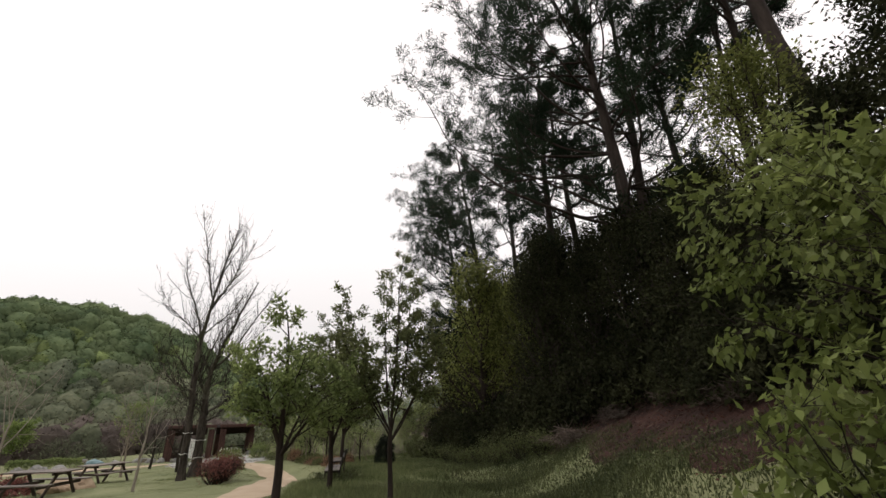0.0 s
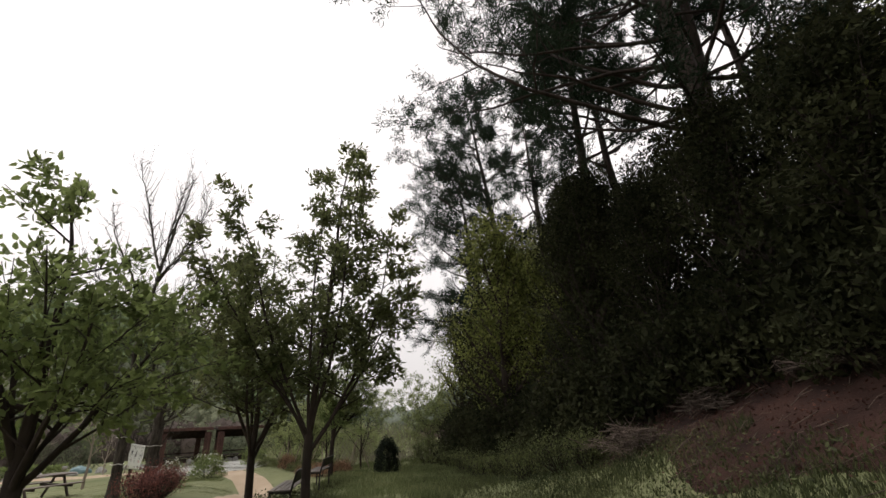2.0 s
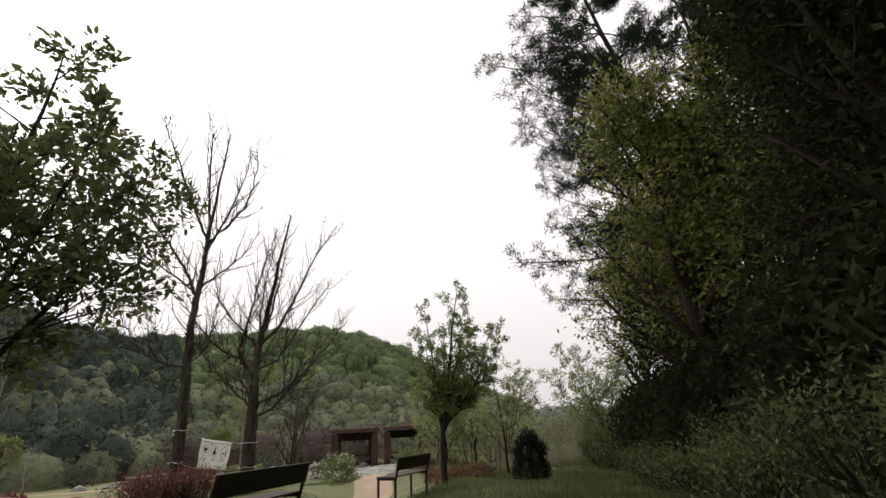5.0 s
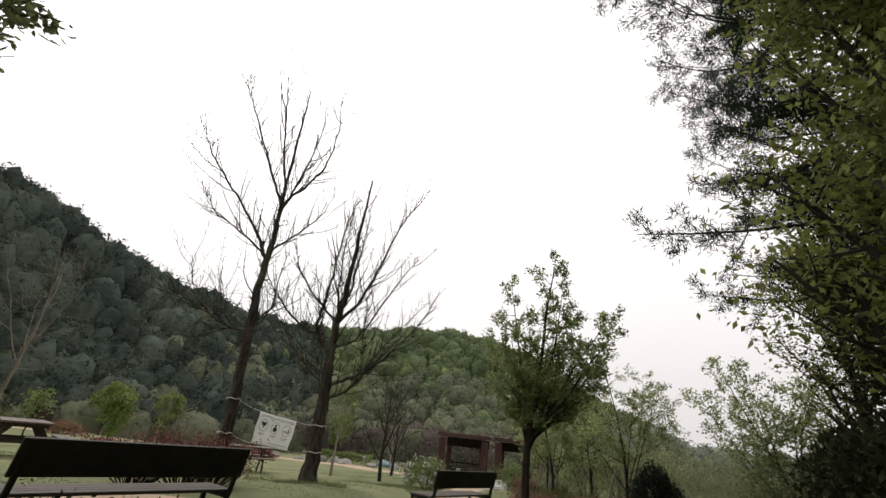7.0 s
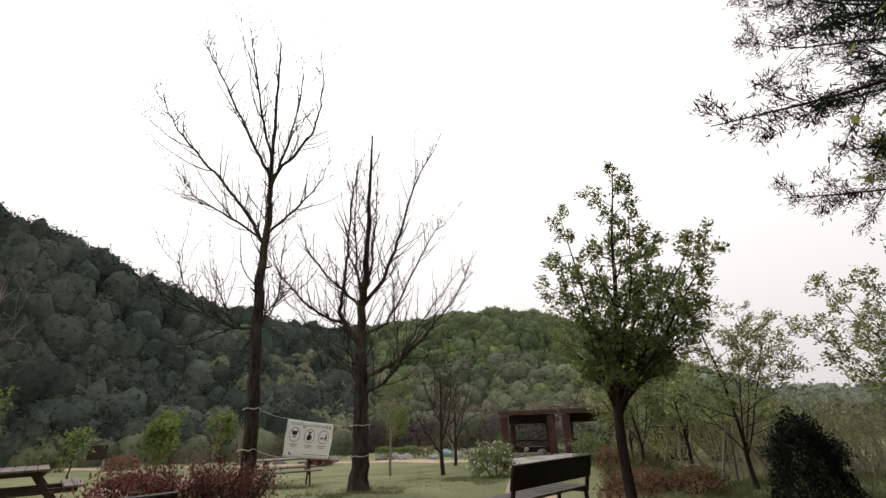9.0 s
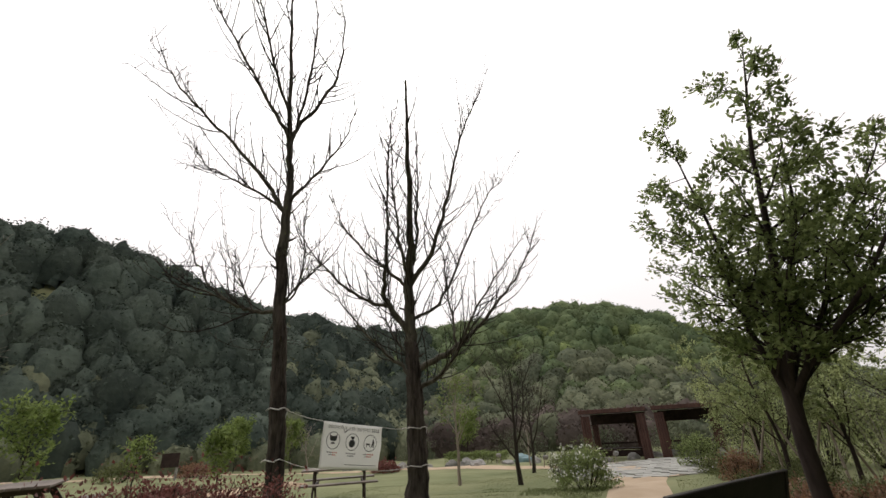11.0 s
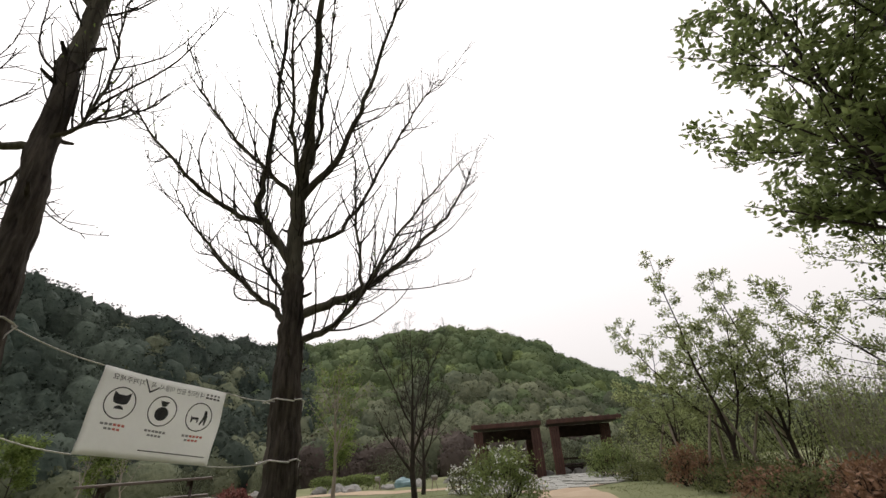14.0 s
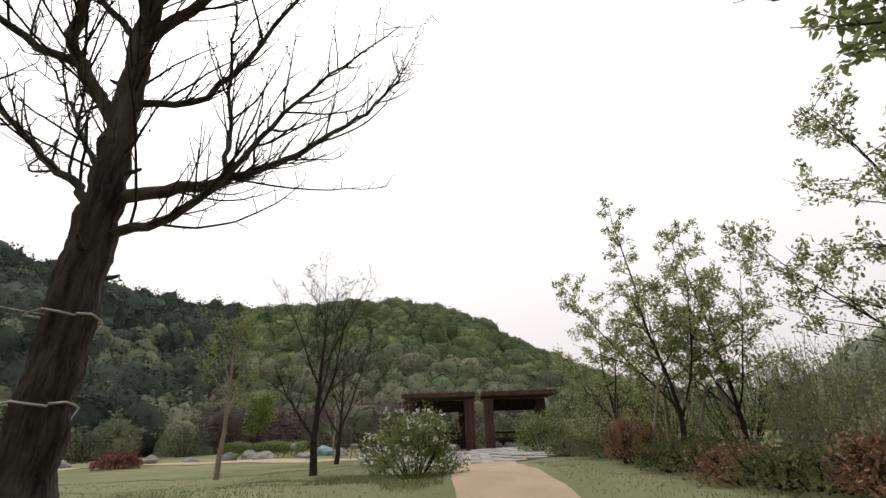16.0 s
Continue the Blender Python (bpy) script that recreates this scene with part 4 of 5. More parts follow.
def hedge(at, turn, length, depth, h):
    rng = np.random.default_rng(170)
    ob = base("hedge", pose(*at, 0, 0, turn), "low clipped green hedge behind the lawn", "hedge")
    n = 5200
    p = np.column_stack([rng.uniform(-length / 2, length / 2, n), rng.uniform(-depth / 2, depth / 2, n), h * np.sqrt(rng.uniform(0, 1, n))])
    p[:, 2] *= 1 + 0.08 * np.sin(p[:, 0] * 3)
    child("foliage", leaf_mesh("foliage", p, 0.1, M_young, rng, -0.3, 0.5), ob)
    st = [([(x, 0, -0.05), (x + 0.1, 0.05, h * 0.8)], [0.02, 0.008]) for x in np.linspace(-length / 2 + 0.2, length / 2 - 0.2, 14)]
    child("stem_growth", tubes("stem_growth", st, M_twig, 5), ob)


hedge(on(-29.5, 30.5), 32, 4.6, 0.9, 0.75)


# ---- park furniture ----
def bench(m, label, L=1.85):
    """Seat faces the local -x; back along y."""
    ob = base("bench", m, label, "bench", "park benches")
    for y in (-L / 2 + 0.06, L / 2 - 0.06):
        for x, h, tilt in ((-0.46, 0.4, 0), (0.02, 0.4, 0)):
            box_part("leg", (0.05, 0.05, h + 0.25), (x, y, h / 2 - 0.125), M_bench, ob, bevel=0.008)
        box_part("back_post", (0.05, 0.045, 0.5), (0.09, y, 0.6), M_bench, ob, rot=(0, 14, 0), bevel=0.008)
        box_part("seat_rail", (0.54, 0.045, 0.05), (-0.22, y, 0.37), M_bench, ob)
    for k in range(4):
        box_part("seat_slat", (0.115, L, 0.032), (-0.43 + k * 0.132, 0, 0.415), M_seat, ob, "paler grey brown seat slat")
    box_part("backrest", (0.035, L, 0.3), (0.115, 0, 0.7), M_bench, ob, "dark solid wooden backrest board", rot=(0, 14, 0))
    return ob


bench(pose(*on(-4.18, 9.65, 0.04), 0, 0, 7), "dark wooden park bench with solid backrest on grass", 2.0)
bench(pose(-4.85, 15.32, -0.09, 0, 0, 2), "dark wooden park bench near the young tree")


def picnic_table(m, label):
    """Long side along local y."""
    ob = base("picnic_table", m, label, "picnic table", "picnic tables")
    L = 1.85
    for k in range(5):
        box_part("top_board", (0.142, L, 0.04), (-0.3 + k * 0.15, 0, 0.73), M_tabletop, ob, "pale grey tabletop board")
    for sx in (-1, 1):
        for k in range(2):
            box_part("seat_board", (0.135, L, 0.04), (sx * (0.66 + k * 0.145), 0, 0.43), M_tabletop, ob, "pale grey seat board")
        for y in (-L / 2 + 0.3, L / 2 - 0.3):
            box_part("leg", (0.09, 0.045, 0.92), (sx * 0.42, y, 0.32), M_table, ob, rot=(0, -sx * 32, 0))
    for y in (-L / 2 + 0.345, L / 2 - 0.345):
        box_part("seat_beam", (1.6, 0.045, 0.09), (0, y, 0.365), M_table, ob)
        box_part("top_beam", (0.68, 0.045, 0.08), (0, y, 0.668), M_table, ob)
    return ob


picnic_table(pose(*on(-14.6, 9.65, -0.06), 0, 0, 90), "weathered brown picnic table with attached benches on the lawn").scale = (1.32, 1.1, 1.16)
picnic_table(pose(*on(-16.6, 16.4), 0, 0, -20), "weathered brown picnic table behind the banner").scale = (1.25, 1.15, 1.1)


def boulder(seed, at, sx, sy, sz, turn, mat=None, label="flat tan boulder on the lawn", group="boulders", name="boulder"):
    rng = np.random.default_rng(seed)
    bm = bmesh.new()
    bmesh.ops.create_icosphere(bm, subdivisions=3, radius=1)
    o = Vector(rng.uniform(-9, 9, 3))
    for v in bm.verts:
        d = noise.noise(v.co * 1.1 + o) * 0.35 + noise.noise(v.co * 2.9 + o) * 0.14
        v.co = v.co * (1 + d)
        v.co.x, v.co.y, v.co.z = v.co.x * sx, v.co.y * sy, max(-0.25, round(v.co.z * 3.2) / 3.2 * 0.45 + v.co.z * 0.55) * sz
    me = bpy.data.meshes.new(name)
    bm.to_mesh(me)
    bm.free()
    me.materials.append(mat or M_boulder)
    ob = new(name, me)
    ob.matrix_basis = pose(*at, 0, 0, turn)
    return tagged(ob, label, "boulder", group)


for k, (x, y, a, b, c, t) in enumerate([(-15.6, 12.6, 0.9, 0.6, 0.42, 20), (-16.3, 13.8, 0.8, 0.6, 0.34, 80), (-15.2, 11.4, 0.5, 0.4, 0.3, 130), (-22, 14, 1.3, 0.8, 0.2, 10), (-25, 16.5, 1.1, 0.7, 0.22, 60)]):
    boulder(180 + k, on(x, y, 0.02), a, b, c, t)
rngw = np.random.default_rng(190)
for k in range(26):
    f = k / 25
    x, y = -36 + 20 * f, 24 + 15 * f + 1.2 * math.sin(k)
    boulder(200 + k, on(x + rngw.uniform(-0.3, 0.3), y + rngw.uniform(-0.4, 0.4)), *rngw.uniform(0.25, 0.55, 2), rngw.uniform(0.2, 0.4), rngw.uniform(0, 180), M_stone, "grey garden stone edging the far lawn", "garden stones", "garden_stone")


# ---- pergola ----
def pergola():
    yaw = 32
    c = on(-19.5, 35.3)
    ob = base("pergola", pose(*c, 0, 0, yaw), "red brown timber pergola with slatted posts and flat roof", "pergola")
    H = 2.6

    def post(x, y, w=0.52):
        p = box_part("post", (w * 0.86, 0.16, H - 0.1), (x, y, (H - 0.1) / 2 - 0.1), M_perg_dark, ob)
        for k in range(4):
            box_part("slat", (w / 5, 0.07, H - 0.12), (-w / 2 + w / 8 + k * w / 4, -0.115, 0), M_perg, p, bevel=0.008)
        return p

    for x in (-3.1, 0.03, 1.0):
        post(x, 0)
    for x in (-3.0, -0.4, 1.1, 3.9):
        post(x, 2.9, 0.4)
    post(3.75, 0.9, 0.5)
    for cx, w in ((-1.53, 3.75), (2.62, 3.85)):
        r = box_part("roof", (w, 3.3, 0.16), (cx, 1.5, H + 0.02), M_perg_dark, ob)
        box_part("fascia", (w + 0.06, 0.08, 0.22), (0, -1.7, 0.02), M_perg, r, bevel=0.01)
        for k in range(9):
            box_part("rafter", (0.07, 3.4, 0.1), (-w / 2 + 0.15 + k * (w - 0.3) / 8, 0, 0.13), M_perg, r, bevel=0.008)
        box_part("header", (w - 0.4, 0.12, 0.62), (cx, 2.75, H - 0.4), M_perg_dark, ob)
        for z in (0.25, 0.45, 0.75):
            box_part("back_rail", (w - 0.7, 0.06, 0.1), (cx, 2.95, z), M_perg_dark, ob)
        box_part("inner_bench", (w - 1.0, 0.5, 0.08), (cx, 2.4, 0.44), M_perg_dark, ob, "timber bench under the roof, shade put into its dark colour")
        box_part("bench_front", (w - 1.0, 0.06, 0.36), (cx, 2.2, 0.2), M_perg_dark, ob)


pergola()


# ---- banner ----
def banner():
    tl, tr_, br, bl = (Vector(p) for p in ((-11.93, 14.4, 1.52), (-12.24, 15.83, 1.35), (-12.27, 15.73, 0.49), (-11.82, 14.31, 0.66)))
    ob = base("notice_banner", Matrix.Translation(bl), "white plastic notice banner tied between two trunks", "banner")
    ux, uy = (br - bl), (tl - bl)
    w, h = ux.length, uy.length
    nrm = ux.cross(uy).normalized()

    def at(u, v, lift=0.0):
        p = bl.lerp(br, u).lerp(tl.lerp(tr_, u), v)
        return p - bl + nrm * (0.018 * math.sin(u * 7 + v * 2) + 0.012 * math.sin(v * 9 + u * 3) + lift)

    n, m = 24, 14
    vs = [at(i / n, j / m) for j in range(m + 1) for i in range(n + 1)]
    fs = [(j * (n + 1) + i, j * (n + 1) + i + 1, (j + 1) * (n + 1) + i + 1, (j + 1) * (n + 1) + i) for j in range(m) for i in range(n)]
    sheet = child("sheet", mesh_from("sheet", vs, fs, M_banner, True), ob)
    sol = sheet.modifiers.new("thickness", "SOLIDIFY")
    sol.thickness = 0.004

    def shape(name, outline, mat, label=""):
        v = [at(u, q, 0.007) for u, q in outline]
        child(name, mesh_from(name, v, [tuple(range(len(v)))], mat), ob, label)

    def ring(cu, cv, r, t=0.012):
        k = 28
        v, f = [], []
        for i in range(k):
            a = i * 2 * math.pi / k
            for q in (r, r - t):
                v.append(at(cu + q * math.cos(a) / w, cv + q * math.sin(a) / h, 0.007))
        f = [(2 * i, 2 * i + 1, (2 * i + 3) % (2 * k), (2 * i + 2) % (2 * k)) for i in range(k)]
        child("ring", mesh_from("ring", v, f, M_ink), ob, "black printed ring")

    def bar(u0, u1, v0, v1, mat, nm="text_bar"):
        shape(nm, [(u0, v0), (u1, v0), (u1, v1), (u0, v1)], mat)

    def words(text, u0, u1, v0, v1):
        """Writing that shows through from the far side, so it runs mirrored."""
        fo = bpy.data.objects.new("writing", bpy.data.curves.new("writing", "FONT"))
        fo.data.body = text
        scene.collection.objects.link(fo)
        me = bpy.data.meshes.new_from_object(fo.evaluated_get(bpy.context.evaluated_depsgraph_get()))
        bpy.data.objects.remove(fo)
        xs, ys = [q.co.x for q in me.vertices], [q.co.y for q in me.vertices]
        x0, x1, y0, y1 = min(xs), max(xs), min(ys), max(ys)
        for q in me.vertices:
            q.co = at(u1 - (q.co.x - x0) / (x1 - x0) * (u1 - u0), v0 + (q.co.y - y0) / (y1 - y0) * (v1 - v0), 0.007)
        me.materials.append(M_ink)
        child("writing", me, ob, "mirrored black title writing")

    # title line with a tick, three rings with plain marks, captions
    for text, u0, u1 in (("지켜주세요", 0.07, 0.31), ("꼭", 0.36, 0.4), ("이용시", 0.435, 0.545), ("동반", 0.565, 0.64), ("반려견", 0.655, 0.75), ("내", 0.765, 0.795)):
        words(text, u0, u1, 0.85, 0.93)
    for u0 in (0.815, 0.85, 0.885, 0.92):
        bar(u0, u0 + 0.026, 0.855, 0.88, M_ink)
        bar(u0 + 0.004, u0 + 0.022, 0.9, 0.925, M_ink)
    shape("tick", [(0.305, 0.95), (0.36, 0.78), (0.43, 0.87), (0.425, 0.885), (0.362, 0.81), (0.315, 0.955)], M_ink)
    for cu in (0.18, 0.5, 0.8):
        ring(cu, 0.6, 0.165)
    mark = "plain black printed mark"
    shape("mark", [(0.118, 0.73), (0.15, 0.695), (0.205, 0.695), (0.238, 0.735), (0.236, 0.65), (0.225, 0.6), (0.2, 0.585), (0.16, 0.585), (0.132, 0.6), (0.12, 0.65)], M_ink, mark)
    shape("mark", [(0.145, 0.53), (0.155, 0.56), (0.18, 0.572), (0.205, 0.56), (0.215, 0.53)], M_ink, mark)
    shape("mark", [(0.5 + 0.052 * math.cos(k * 0.45), 0.565 + 0.085 * math.sin(k * 0.45)) for k in range(14)], M_ink, mark)
    shape("mark", [(0.485, 0.655), (0.515, 0.655), (0.535, 0.72), (0.465, 0.72)], M_ink, mark)
    shape("mark", [(0.73, 0.6), (0.745, 0.585), (0.79, 0.59), (0.8, 0.575), (0.798, 0.52), (0.788, 0.52), (0.785, 0.56), (0.752, 0.555), (0.748, 0.515), (0.738, 0.515), (0.738, 0.56)], M_ink, mark)
    shape("mark", [(0.838, 0.69), (0.856, 0.69), (0.868, 0.6), (0.862, 0.5), (0.848, 0.5), (0.846, 0.57), (0.825, 0.5), (0.812, 0.505), (0.832, 0.59)], M_ink, mark)
    for cu, red in ((0.18, 2), (0.5, 9), (0.8, 1)):
        for k in range(6):
            a = cu - 0.085 + k * 0.029
            bar(a, a + 0.021, 0.335, 0.362, M_red if k >= red + 1 and red < 9 else M_grey)
            if 0 < k < 5:
                bar(a, a + 0.021, 0.285, 0.31, M_red if k >= red + 1 and red < 9 else M_grey)
    bar(0.4, 0.95, 0.1, 0.112, M_ink)

    def rope(a, b, sag, nm="rope"):
        a, b = Vector(a), Vector(b)
        pts = [a.lerp(b, i / 8) - Vector((0, 0, sag * math.sin(math.pi * i / 8))) - bl for i in range(9)]
        child(nm, tubes(nm, [([tuple(p) for p in pts], [0.008] * 9)], M_rope, 5), ob, "thin white tie cord")

    def loop(cx, cy, z, r):
        k = 14
        pts = [(cx + r * math.cos(i * 2 * math.pi / k) - bl.x, cy + r * math.sin(i * 2 * math.pi / k) - bl.y, z + 0.02 * math.sin(i * 1.7) - bl.z) for i in range(k + 1)]
        tail = [(pts[3][0], pts[3][1], pts[3][2]), (pts[3][0] + 0.06, pts[3][1] - 0.05, pts[3][2] - 0.1), (pts[3][0] + 0.05, pts[3][1] - 0.07, pts[3][2] - 0.22)]
        child("knot", tubes("knot", [(pts, [0.012] * (k + 1)), (tail, [0.008] * 3)], M_rope, 5), ob, "white cord wound round the trunk")

    K1, K2 = (-11.6, 13.42), (-12.48, 16.78)
    for (kx, ky), z, corner in ((K1, 1.74, tl), (K1, 0.88, bl), (K2, 1.3, tr_), (K2, 0.5, br)):
        d = (Vector((corner.x, corner.y)) - Vector((kx, ky))).normalized() * 0.17
        rope((kx + d.x, ky + d.y, z), corner, 0.03)
        loop(kx, ky, z, 0.195 if kx > -12 else 0.295)


banner()


# ---- small park fixtures ----
def flood_lamp(m, label):
    ob = base("garden_floodlight", m, label, "lamp", "garden floodlights")
    for a in (0, 2.1, 4.2):
        child("leg", tubes("leg", [([(0.22 * math.cos(a), 0.22 * math.sin(a), -0.05), (0, 0, 0.62)], [0.018, 0.014])], M_stake, 6), ob)
    box_part("lamp_head", (0.3, 0.16, 0.2), (0.05, -0.1, 0.52), M_stone, ob, "grey lamp housing", rot=(25, 0, 20), bevel=0.03)


for k, (x, y) in enumerate([(-26.5, 30.2), (-22.0, 29.8), (-19.0, 31.8)]):
    flood_lamp(pose(*on(x, y), 0, 0, 40 * k), "grey floodlight on a small tripod on the ground")
info = base("info_sign", pose(*on(-36.5, 12.5), 0, 0, 70), "small grey information board on a post beyond the lawn", "sign")
box_part("sign_post", (0.12, 0.08, 1.6), (0.4, 0, 0.6), M_stone, info)
box_part("sign_board", (1.0, 0.05, 0.8), (0, -0.06, 1.1), M_perg_dark, info, bevel=0.01)
cover = boulder(260, on(-27.5, 33.0), 0.7, 0.5, 0.45, 20, material("blue_tarpaulin", (0.12, 0.21, 0.23), (0.19, 0.28, 0.3), 4, 0.5, 0.3, 30, 0), "pale blue tarpaulin over a heap", "covered heaps", "tarpaulin_heap")


# ---- brush piles and forest floor ----
M_deadwood = material("dead_branches", (0.05, 0.038, 0.031), (0.165, 0.128, 0.106), 7, 0.95, 0.6, 40, 0.3)


def brush_pile(seed, at, r, n, h):
    rng = np.random.default_rng(seed)
    lines = []
    for k in range(n):
        a, q = rng.uniform(0, 2 * math.pi), rng.normal(0, 0.45, 2) * r
        d = unit(np.array([math.cos(a), math.sin(a), rng.normal(0, 0.25)]))
        L = rng.uniform(0.35, 1.3) * r
        c = np.array([q[0], q[1], max(0.03, h * math.exp(-(q @ q) / r ** 2) * rng.uniform(0.2, 1))])
        t = rng.uniform(0.006, 0.02)
        bend = rng.normal(0, 0.07, 3) * L
        p = [c - d * L / 2, c - d * L / 5 + bend * 0.7, c + d * L / 6 + bend, c + d * L / 2]
        lines.append((p, [t, t * 0.85, t * 0.6, t * 0.3]))
        for _ in range(3):
            s = p[rng.integers(1, 3)]
            e = unit(d + rng.normal(0, 0.6, 3)) * L * rng.uniform(0.2, 0.4)
            lines.append(([s, s + e * 0.5 + rng.normal(0, 0.01, 3), s + e], [t * 0.5, t * 0.4, t * 0.25]))
    ob = new("brush_pile", tubes("brush_pile", lines, M_deadwood, 5))
    ob.matrix_basis = pose(*at)
    return tagged(ob, "heap of cut dry branches on the leaf litter", "brush pile", "brush piles", "stuff")


for k, (x, y, r) in enumerate([(3.95, 7.0, 0.85), (6.0, 3.7, 0.7), (5.2, 6.0, 0.6), (5.4, 0.6, 0.6)]):
    brush_pile(270 + k, on(x, y, 0.05), r, 130, 0.5)

def twig_litter(seed, n):
    rng = np.random.default_rng(seed)
    lines = []
    for _ in range(n):
        x, y = rng.uniform(3.2, 6.5), rng.uniform(-4, 12)
        a, L = rng.uniform(0, 6.28), rng.uniform(0.2, 0.8)
        p = [(x + math.cos(a) * L * f, y + math.sin(a) * L * f, gz(x + math.cos(a) * L * f, y + math.sin(a) * L * f) + 0.08 + 0.05 * math.sin(f * 3 + a)) for f in (0, 0.5, 1)]
        t = rng.uniform(0.003, 0.01)
        lines.append((p, [t, t * 0.8, t * 0.5]))
    tagged(new("twig_litter", tubes("twig_litter", lines, M_deadwood, 4)), "fallen dry twigs scattered on the leaf litter", "twigs", kind="stuff")


twig_litter(279, 260)
rngf = np.random.default_rng(280)
n = 80000
xy = np.column_stack([rngf.uniform(2.2, 8.5, n), rngf.uniform(-7, 16, n)])
xy = xy[xy[:, 0] > 3.3 + 0.02 * xy[:, 1] + 1.2 * rngf.uniform(0, 1, n) + 0.3 * np.sin(xy[:, 1] * 1.3)]
q = np.column_stack([xy, ground_z(xy[:, 0], xy[:, 1]) + 0.03])
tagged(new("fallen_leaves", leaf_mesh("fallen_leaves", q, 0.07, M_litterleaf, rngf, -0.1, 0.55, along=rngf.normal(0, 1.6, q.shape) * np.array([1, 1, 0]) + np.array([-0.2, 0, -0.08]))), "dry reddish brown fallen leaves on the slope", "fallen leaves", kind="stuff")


# ---- grass ----
def blades(name, label, seed, n, xr, yr, hmin, hmax, keep, width=0.012, mat=None):
    rng = np.random.default_rng(seed)
    x, y = rng.uniform(*xr, n), rng.uniform(*yr, n)
    k = keep(x, y) & (rng.uniform(size=n) < 0.35 + 0.65 * (np.sin(x * 1.7 + 2) * np.sin(y * 1.3) + np.sin(x * 0.6) * np.sin(y * 0.8 + 1) > -0.3))
    x, y = x[k], y[k]
    m = len(x)
    z = ground_z(x, y)
    h = rng.uniform(hmin, hmax, m) * (0.7 + 0.3 * np.sin(x * 0.9) * np.sin(y * 1.1))
    a = rng.uniform(0, 2 * math.pi, m)
    bx, by = np.cos(a) * width, np.sin(a) * width
    lx, ly = rng.normal(0, 0.35, m) * h, rng.normal(0, 0.35, m) * h
    v = np.stack([np.column_stack([x - bx, y - by, z - 0.02]), np.column_stack([x + bx, y + by, z - 0.02]), np.column_stack([x + lx, y + ly, z + h])], 1).reshape(-1, 3)
    return tagged(new(name, fast_mesh(name, v, np.arange(3 * m).reshape(-1, 3), mat or M_blade)), label, "grass", kind="stuff")


def off_path(x, y):
    return seg_dist(x, y, PATHLINE) > 0.95


def scatter(x, y):
    """A fixed random value from 0 to 1 at every place."""
    v = np.sin(x * 127.1 + y * 311.7) * 43758.5453
    return v - np.floor(v)


blades("grass_tufts", "tall rough grass along the wood edge", 291, 150000, (-5.4, 3.4), (-7, 27), 0.08, 0.3, lambda x, y: off_path(x, y) & (y > -6.8 + 1.8 * scatter(y, x)) & (x < -0.6 + 1.1 * scatter(x + 3, y) + 0.02 * y + 0.8 * np.sin(y * 1.7) * np.sin(x * 3)), 0.011)
blades("rough_grass", "rough grass at the slope foot, tree shade put into its dark green", 293, 150000, (-2.4, 5.2), (-8, 22), 0.08, 0.28, lambda x, y: (x > -1.9 + 2.6 * scatter(x, y) + 0.5 * np.sin(y * 0.8)) & (x < 3.9 + 0.02 * y + 1.3 * np.abs(np.sin(y * 0.9) * np.sin(x * 2.1 + y))), 0.012, M_rough)
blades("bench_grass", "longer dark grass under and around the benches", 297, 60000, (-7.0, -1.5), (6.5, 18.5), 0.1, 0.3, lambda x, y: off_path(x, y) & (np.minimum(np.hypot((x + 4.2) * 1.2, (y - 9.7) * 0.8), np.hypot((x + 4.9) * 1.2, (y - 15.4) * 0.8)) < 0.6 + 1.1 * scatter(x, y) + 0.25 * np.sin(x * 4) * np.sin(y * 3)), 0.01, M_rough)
blades("lawn_grass", "short lawn grass around the bare trees", 292, 110000, (-22, -5), (0, 30), 0.015, 0.045, lambda x, y: off_path(x, y) & (np.hypot(x + 16.5, y - 31) > 4), 0.01)
blades("tall_grass", "longer tufted grass round the tree foot and bush", 294, 34000, (-15.5, -9.5), (14, 24.5), 0.05, 0.19, lambda x, y: off_path(x, y) & ((np.hypot(x + 12.3, y - 16.4) < 1.5 + 0.4 * np.sin(x * 3) * np.sin(y * 4)) | (np.hypot(x + 12.4, y - 21.9) < 1.5 + 0.4 * np.sin(x * 4) * np.sin(y * 3))), 0.009)


# low weeds and seedlings at the wood edge
def weeds(seed, n, x0=1.4, x1=4.3, y0=-5, y1=20):
    rng = np.random.default_rng(seed)
    c = np.column_stack([rng.uniform(x0, x1, n), rng.uniform(y0, y1, n)])
    p = np.repeat(c, 14, 0) + rng.normal(0, 0.13, (n * 14, 2))
    z = ground_z(p[:, 0], p[:, 1]) + np.abs(rng.normal(0.1, 0.12, len(p)))
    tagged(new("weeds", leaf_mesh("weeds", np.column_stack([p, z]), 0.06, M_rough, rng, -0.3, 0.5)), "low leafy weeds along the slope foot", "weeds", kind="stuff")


weeds(295, 1100)
weeds(296, 330, -5.0, -3.6, 8.3, 11.4)


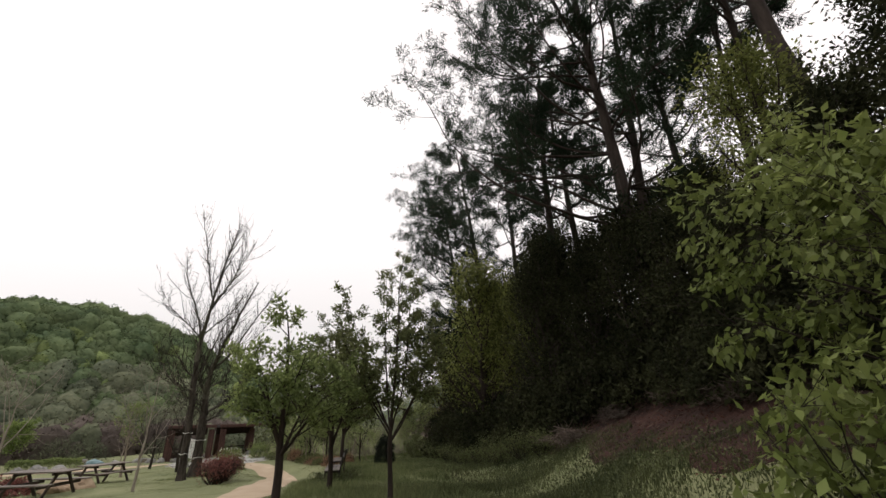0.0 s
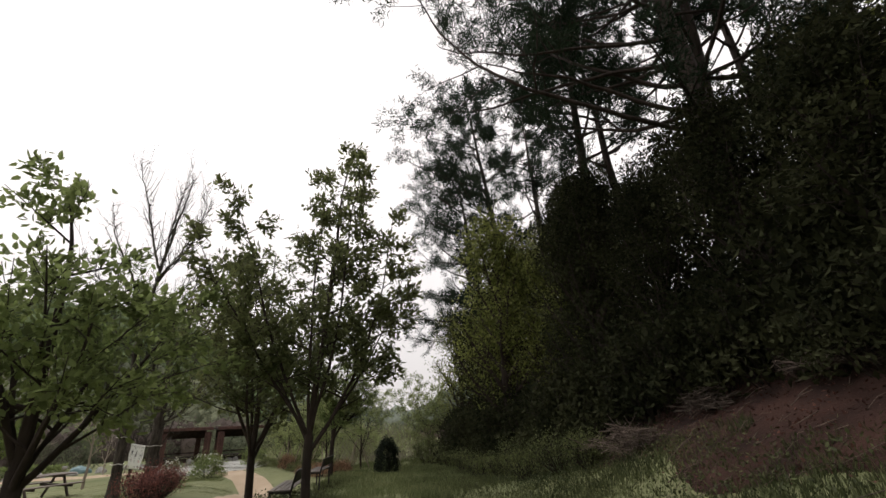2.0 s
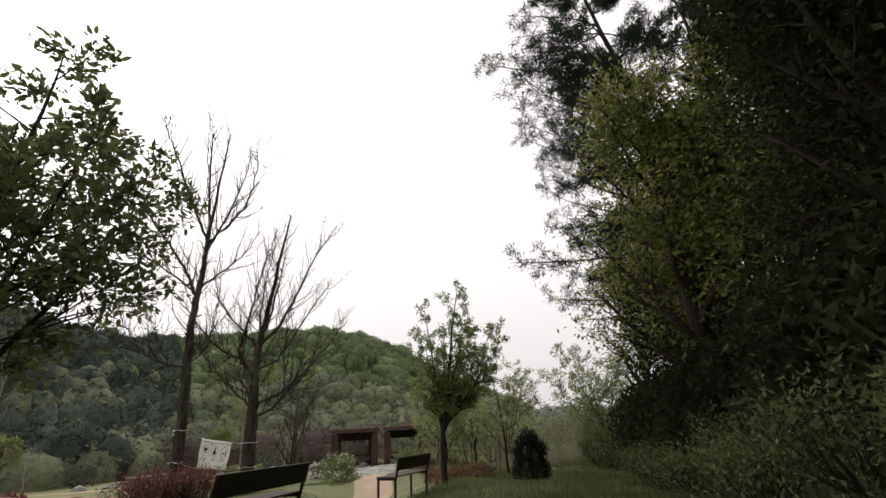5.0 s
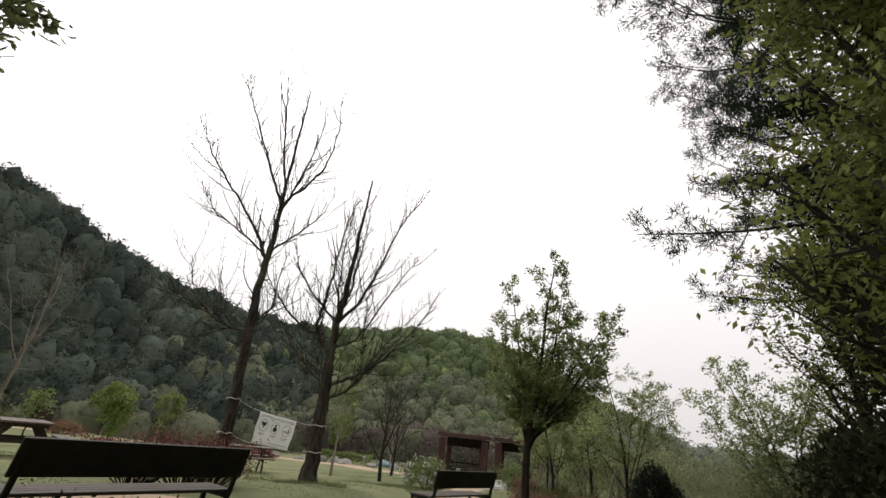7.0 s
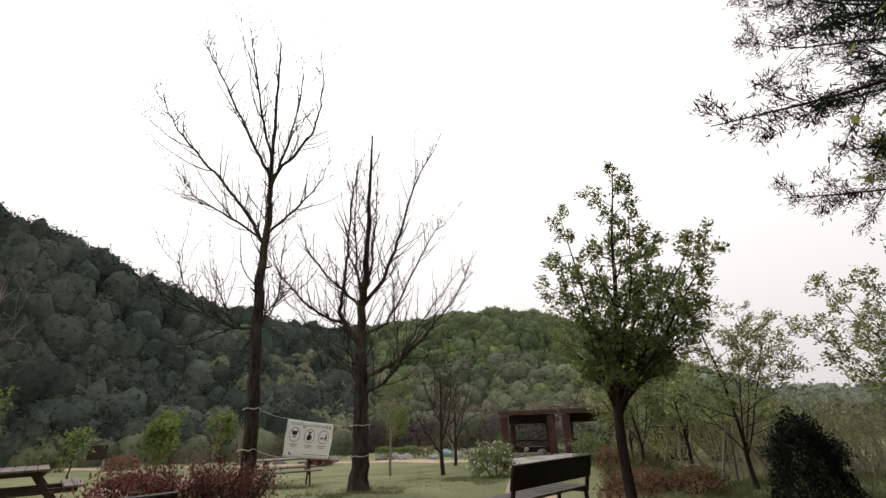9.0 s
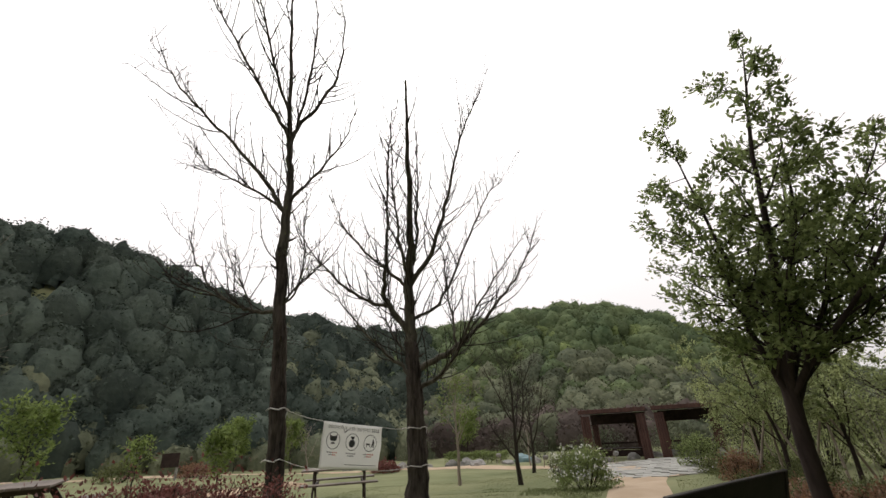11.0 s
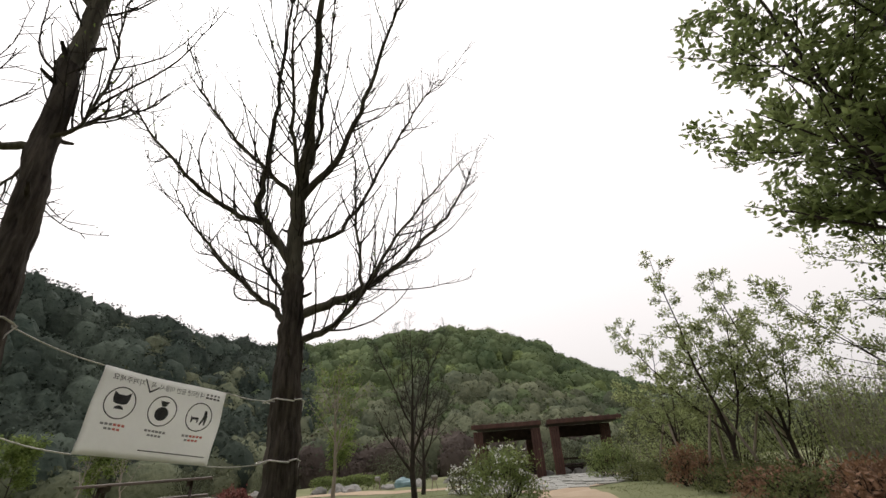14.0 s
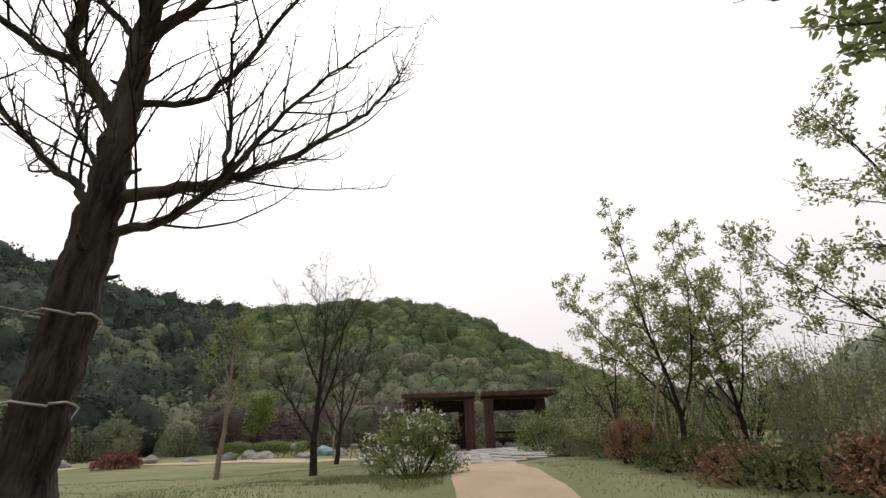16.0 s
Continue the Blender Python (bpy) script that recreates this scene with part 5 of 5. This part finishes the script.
def thicket(seed, n, x0, x1, y0, y1, h):
    rng = np.random.default_rng(seed)
    lines, tips = [], []
    for _ in range(n):
        x, y = rng.uniform(x0, x1), rng.uniform(y0, y1)
        z = gz(x, y)
        L = h * rng.uniform(0.6, 1.1)
        d = np.array([rng.normal(0, 0.22), rng.normal(0, 0.22), 1])
        pts = [np.array([x, y, z - 0.1]) + d * L * f + np.append(rng.normal(0, 0.03, 2), 0) for f in (0, 0.3, 0.6, 1)]
        lines.append((pts, [0.009, 0.007, 0.005, 0.003]))
        tips += [(pts[i] * (1 - f) + pts[i + 1] * f, d) for i in (1, 2) for f in rng.uniform(0, 1, 6)]
    ob = base("thicket", pose(0, 0, 0), "thicket of thin upright grey stems with small leaves", "thicket", kind="stuff")
    child("stem_growth", tubes("stem_growth", lines, M_bark_pale, 4), ob, kind="stuff")
    q, d = leaves_at(tips, rng, 2, 0.1)
    child("foliage", leaf_mesh("foliage", q, 0.07, M_pale, rng, -0.3, 0.4), ob, kind="stuff")


thicket(301, 700, -7.0, -1.0, 25.5, 31.5, 2.4)
thicket(302, 160, -13.0, -9.5, 29.5, 33.0, 1.3)


# ---- paving in front of the pergola ----
def paving():
    rng = np.random.default_rng(310)
    ob = base("paving", pose(0, 0, 0), "grey stone paving in front of the pergola", "paving", kind="structure")
    o = np.array([-16.2, 30.0])
    r, f = np.array([0.848, 0.53]), np.array([-0.53, 0.848])
    outline = []
    for k in range(28):
        a = k * 2 * math.pi / 28
        p = o + r * 3.6 * math.cos(a) + f * 5.4 * math.sin(a)
        outline.append((p[0], p[1], gz(*p) + 0.02))
    child("bedding", mesh_from("bedding", outline, [tuple(range(28))], M_sand), ob)
    data = []
    for k in range(4):
        bm = bmesh.new()
        box(bm, 0.56, 0.36, 0.05, bevel=0.012)
        for v in bm.verts:
            v.co.xy += Vector((rng.normal(0, 0.008), rng.normal(0, 0.008)))
        me = bpy.data.meshes.new("paving_stone")
        bm.to_mesh(me)
        bm.free()
        me.materials.append(M_paving)
        data.append(me)
    turn = math.degrees(math.atan2(0.53, 0.848))
    for i in range(-7, 8):
        for j in range(-14, 15):
            a, b = i * 0.58 + (0.29 if j % 2 else 0), j * 0.38
            if (a / 3.5) ** 2 + (b / 5.3) ** 2 > 1:
                continue
            p = o + r * a + f * b
            child("paving_stone", data[(i * 3 + j) % 4], ob, m=pose(p[0], p[1], gz(*p) + 0.025 + rng.normal(0, 0.003), 0, 0, turn))


paving()


# ---- wooded hills ----
def crown_template():
    bm = bmesh.new()
    bmesh.ops.create_icosphere(bm, subdivisions=2, radius=1)
    v = np.array([q.co[:] for q in bm.verts])
    f = np.array([[q.index for q in p.verts] for p in bm.faces])
    bm.free()
    return v, f


CROWN_V, CROWN_F = crown_template()


def hill_forest(name, label, seed, count, az0, az1, d0, d1, crown, mat, tall=1.0, fringe=150, size=0.5):
    """Lumpy crowns with a fringe of small leaf clumps on the hillside, one object."""
    rng = np.random.default_rng(seed)
    az, d = np.radians(rng.uniform(az0, az1, count)), np.sqrt(rng.uniform(d0 ** 2, d1 ** 2, count))
    x, y = HUB[0] - np.sin(az) * d, HUB[1] + np.cos(az) * d
    s = crown * rng.uniform(0.6, 1.3, count)
    c = np.stack([x, y, land(x, y) + s * 0.38 * tall], -1)
    half = CROWN_V[:, 2] > -0.6
    keep = half[CROWN_F].all(1)
    idx = np.cumsum(half) - 1
    cv, cf = CROWN_V[half], idx[CROWN_F[keep]]

    def lump(u, ph):
        k = 1 + 0.2 * np.sin(u[..., 0:1] * 3.1 + ph[:, :, 0:1]) * np.sin(u[..., 1:2] * 3.4 + ph[:, :, 1:2]) + 0.11 * np.sin(u[..., 0:1] * 7.3 + ph[:, :, 2:3]) * np.sin(u[..., 2:3] * 8.1 + ph[:, :, 0:1] * 3) * np.sin(u[..., 1:2] * 6.7 + ph[:, :, 1:2] * 2)
        if tall > 1.3:
            k = k * (1.12 - 0.5 * np.clip(u[..., 2:3], 0, 1) + 0.1 * np.sin(u[..., 2:3] * 13 + ph[:, :, 2:3]))
        return k

    ph = rng.uniform(0, 6.28, (count, 1, 3))
    u = np.broadcast_to(cv[None], (count, len(cv), 3))
    v = c[:, None] + u * lump(u, ph) * (0.93 + rng.normal(0, 0.07, (count, len(cv), 1))) * s[:, None, None] * np.array([1, 1, tall])
    f = cf[None] + (np.arange(count) * len(cv))[:, None, None]
    tagged_name = tagged(new(name, fast_mesh(name, v.reshape(-1, 3), f.reshape(-1, 3), mat, True)), label, "woods", kind="stuff")
    if fringe:
        w = rng.normal(size=(count, fringe, 3))
        w[:, :, 2] = np.abs(w[:, :, 2])
        w /= np.linalg.norm(w, axis=2)[:, :, None]
        p = (c[:, None] + w * lump(w, ph) * s[:, None, None] * np.array([1, 1, tall]) * rng.uniform(0.86, 1.06, (count, fringe, 1))).reshape(-1, 3)
        nrm = w.reshape(-1, 3) * 0.8 + rng.normal(0, 0.5, p.shape)
        a = np.cross(nrm, rng.normal(size=p.shape))
        a /= np.linalg.norm(a, axis=1)[:, None]
        b = np.cross(nrm, a)
        b /= np.linalg.norm(b, axis=1)[:, None]
        h = size * 0.5 * rng.uniform(0.5, 1.4, (len(p), 1))
        q = np.stack([p - a * h, p - b * h * 0.6, p + a * h * 1.2, p + b * h * 0.7], 1).reshape(-1, 3)
        child("leaf_fringe", fast_mesh("leaf_fringe", q, np.arange(len(q)).reshape(-1, 4), mat), tagged_name, kind="stuff")
    return tagged_name


hill_forest("conifer_hill", "dark conifer woods on the hillside", 321, 1050, 60, 118, 44, 75, 1.6, M_conifer, 2.1, 210, 0.3)
hill_forest("green_hill", "fresh green spring woods on the far hill", 322, 1150, 14, 66, 54, 95, 1.75, M_hillgreen, 1.05, 140, 0.32)
hill_forest("mixed_hill", "dull green woods on the lower hill", 323, 480, 12, 80, 44, 62, 1.7, M_hilldark, 1.3, 170, 0.32)
M_hillspring = material("spring_hill_foliage", (0.1, 0.135, 0.05), (0.21, 0.26, 0.1), 0.16, 0.95, 1.0, 1.9, 0, 0.1, 0.15, island=0.3, relief=0.5)
hill_forest("spring_trees", "bright yellow green trees scattered on the far hill", 330, 75, 22, 62, 52, 72, 1.5, M_hillspring, 1.15, 170, 0.3)
hill_forest("hill_foot_trees", "mid green trees along the hill foot", 329, 130, 58, 120, 42, 51, 1.5, M_hilldark, 1.4, 150, 0.3)
hill_forest("brown_woods", "brownish half bare trees at the hill foot", 324, 95, 26, 62, 42, 48, 1.5, M_hillbrown, 1.3, 300, 0.26)
hill_forest("hill_woods", "distant woods behind the park", 325, 120, 120, 300, 46, 84, 3.4, M_hilldark, 1.3, 0)
hill_forest("east_woods", "woods beyond the slope, haze put into their pale colour", 328, 110, -26, 4, 50, 84, 2.2, M_hillhaze, 1.0, 60, 0.4)
hill_forest("far_trees", "trees beyond the meadow, haze put into their pale colour", 326, 70, 2, 20, 56, 84, 2.0, M_hillhaze, 1.0)
hill_forest("meadow_trees", "low green trees along the meadow edge", 327, 60, 2, 32, 36, 48, 1.2, M_hilldark, 1.1, 120, 0.35)
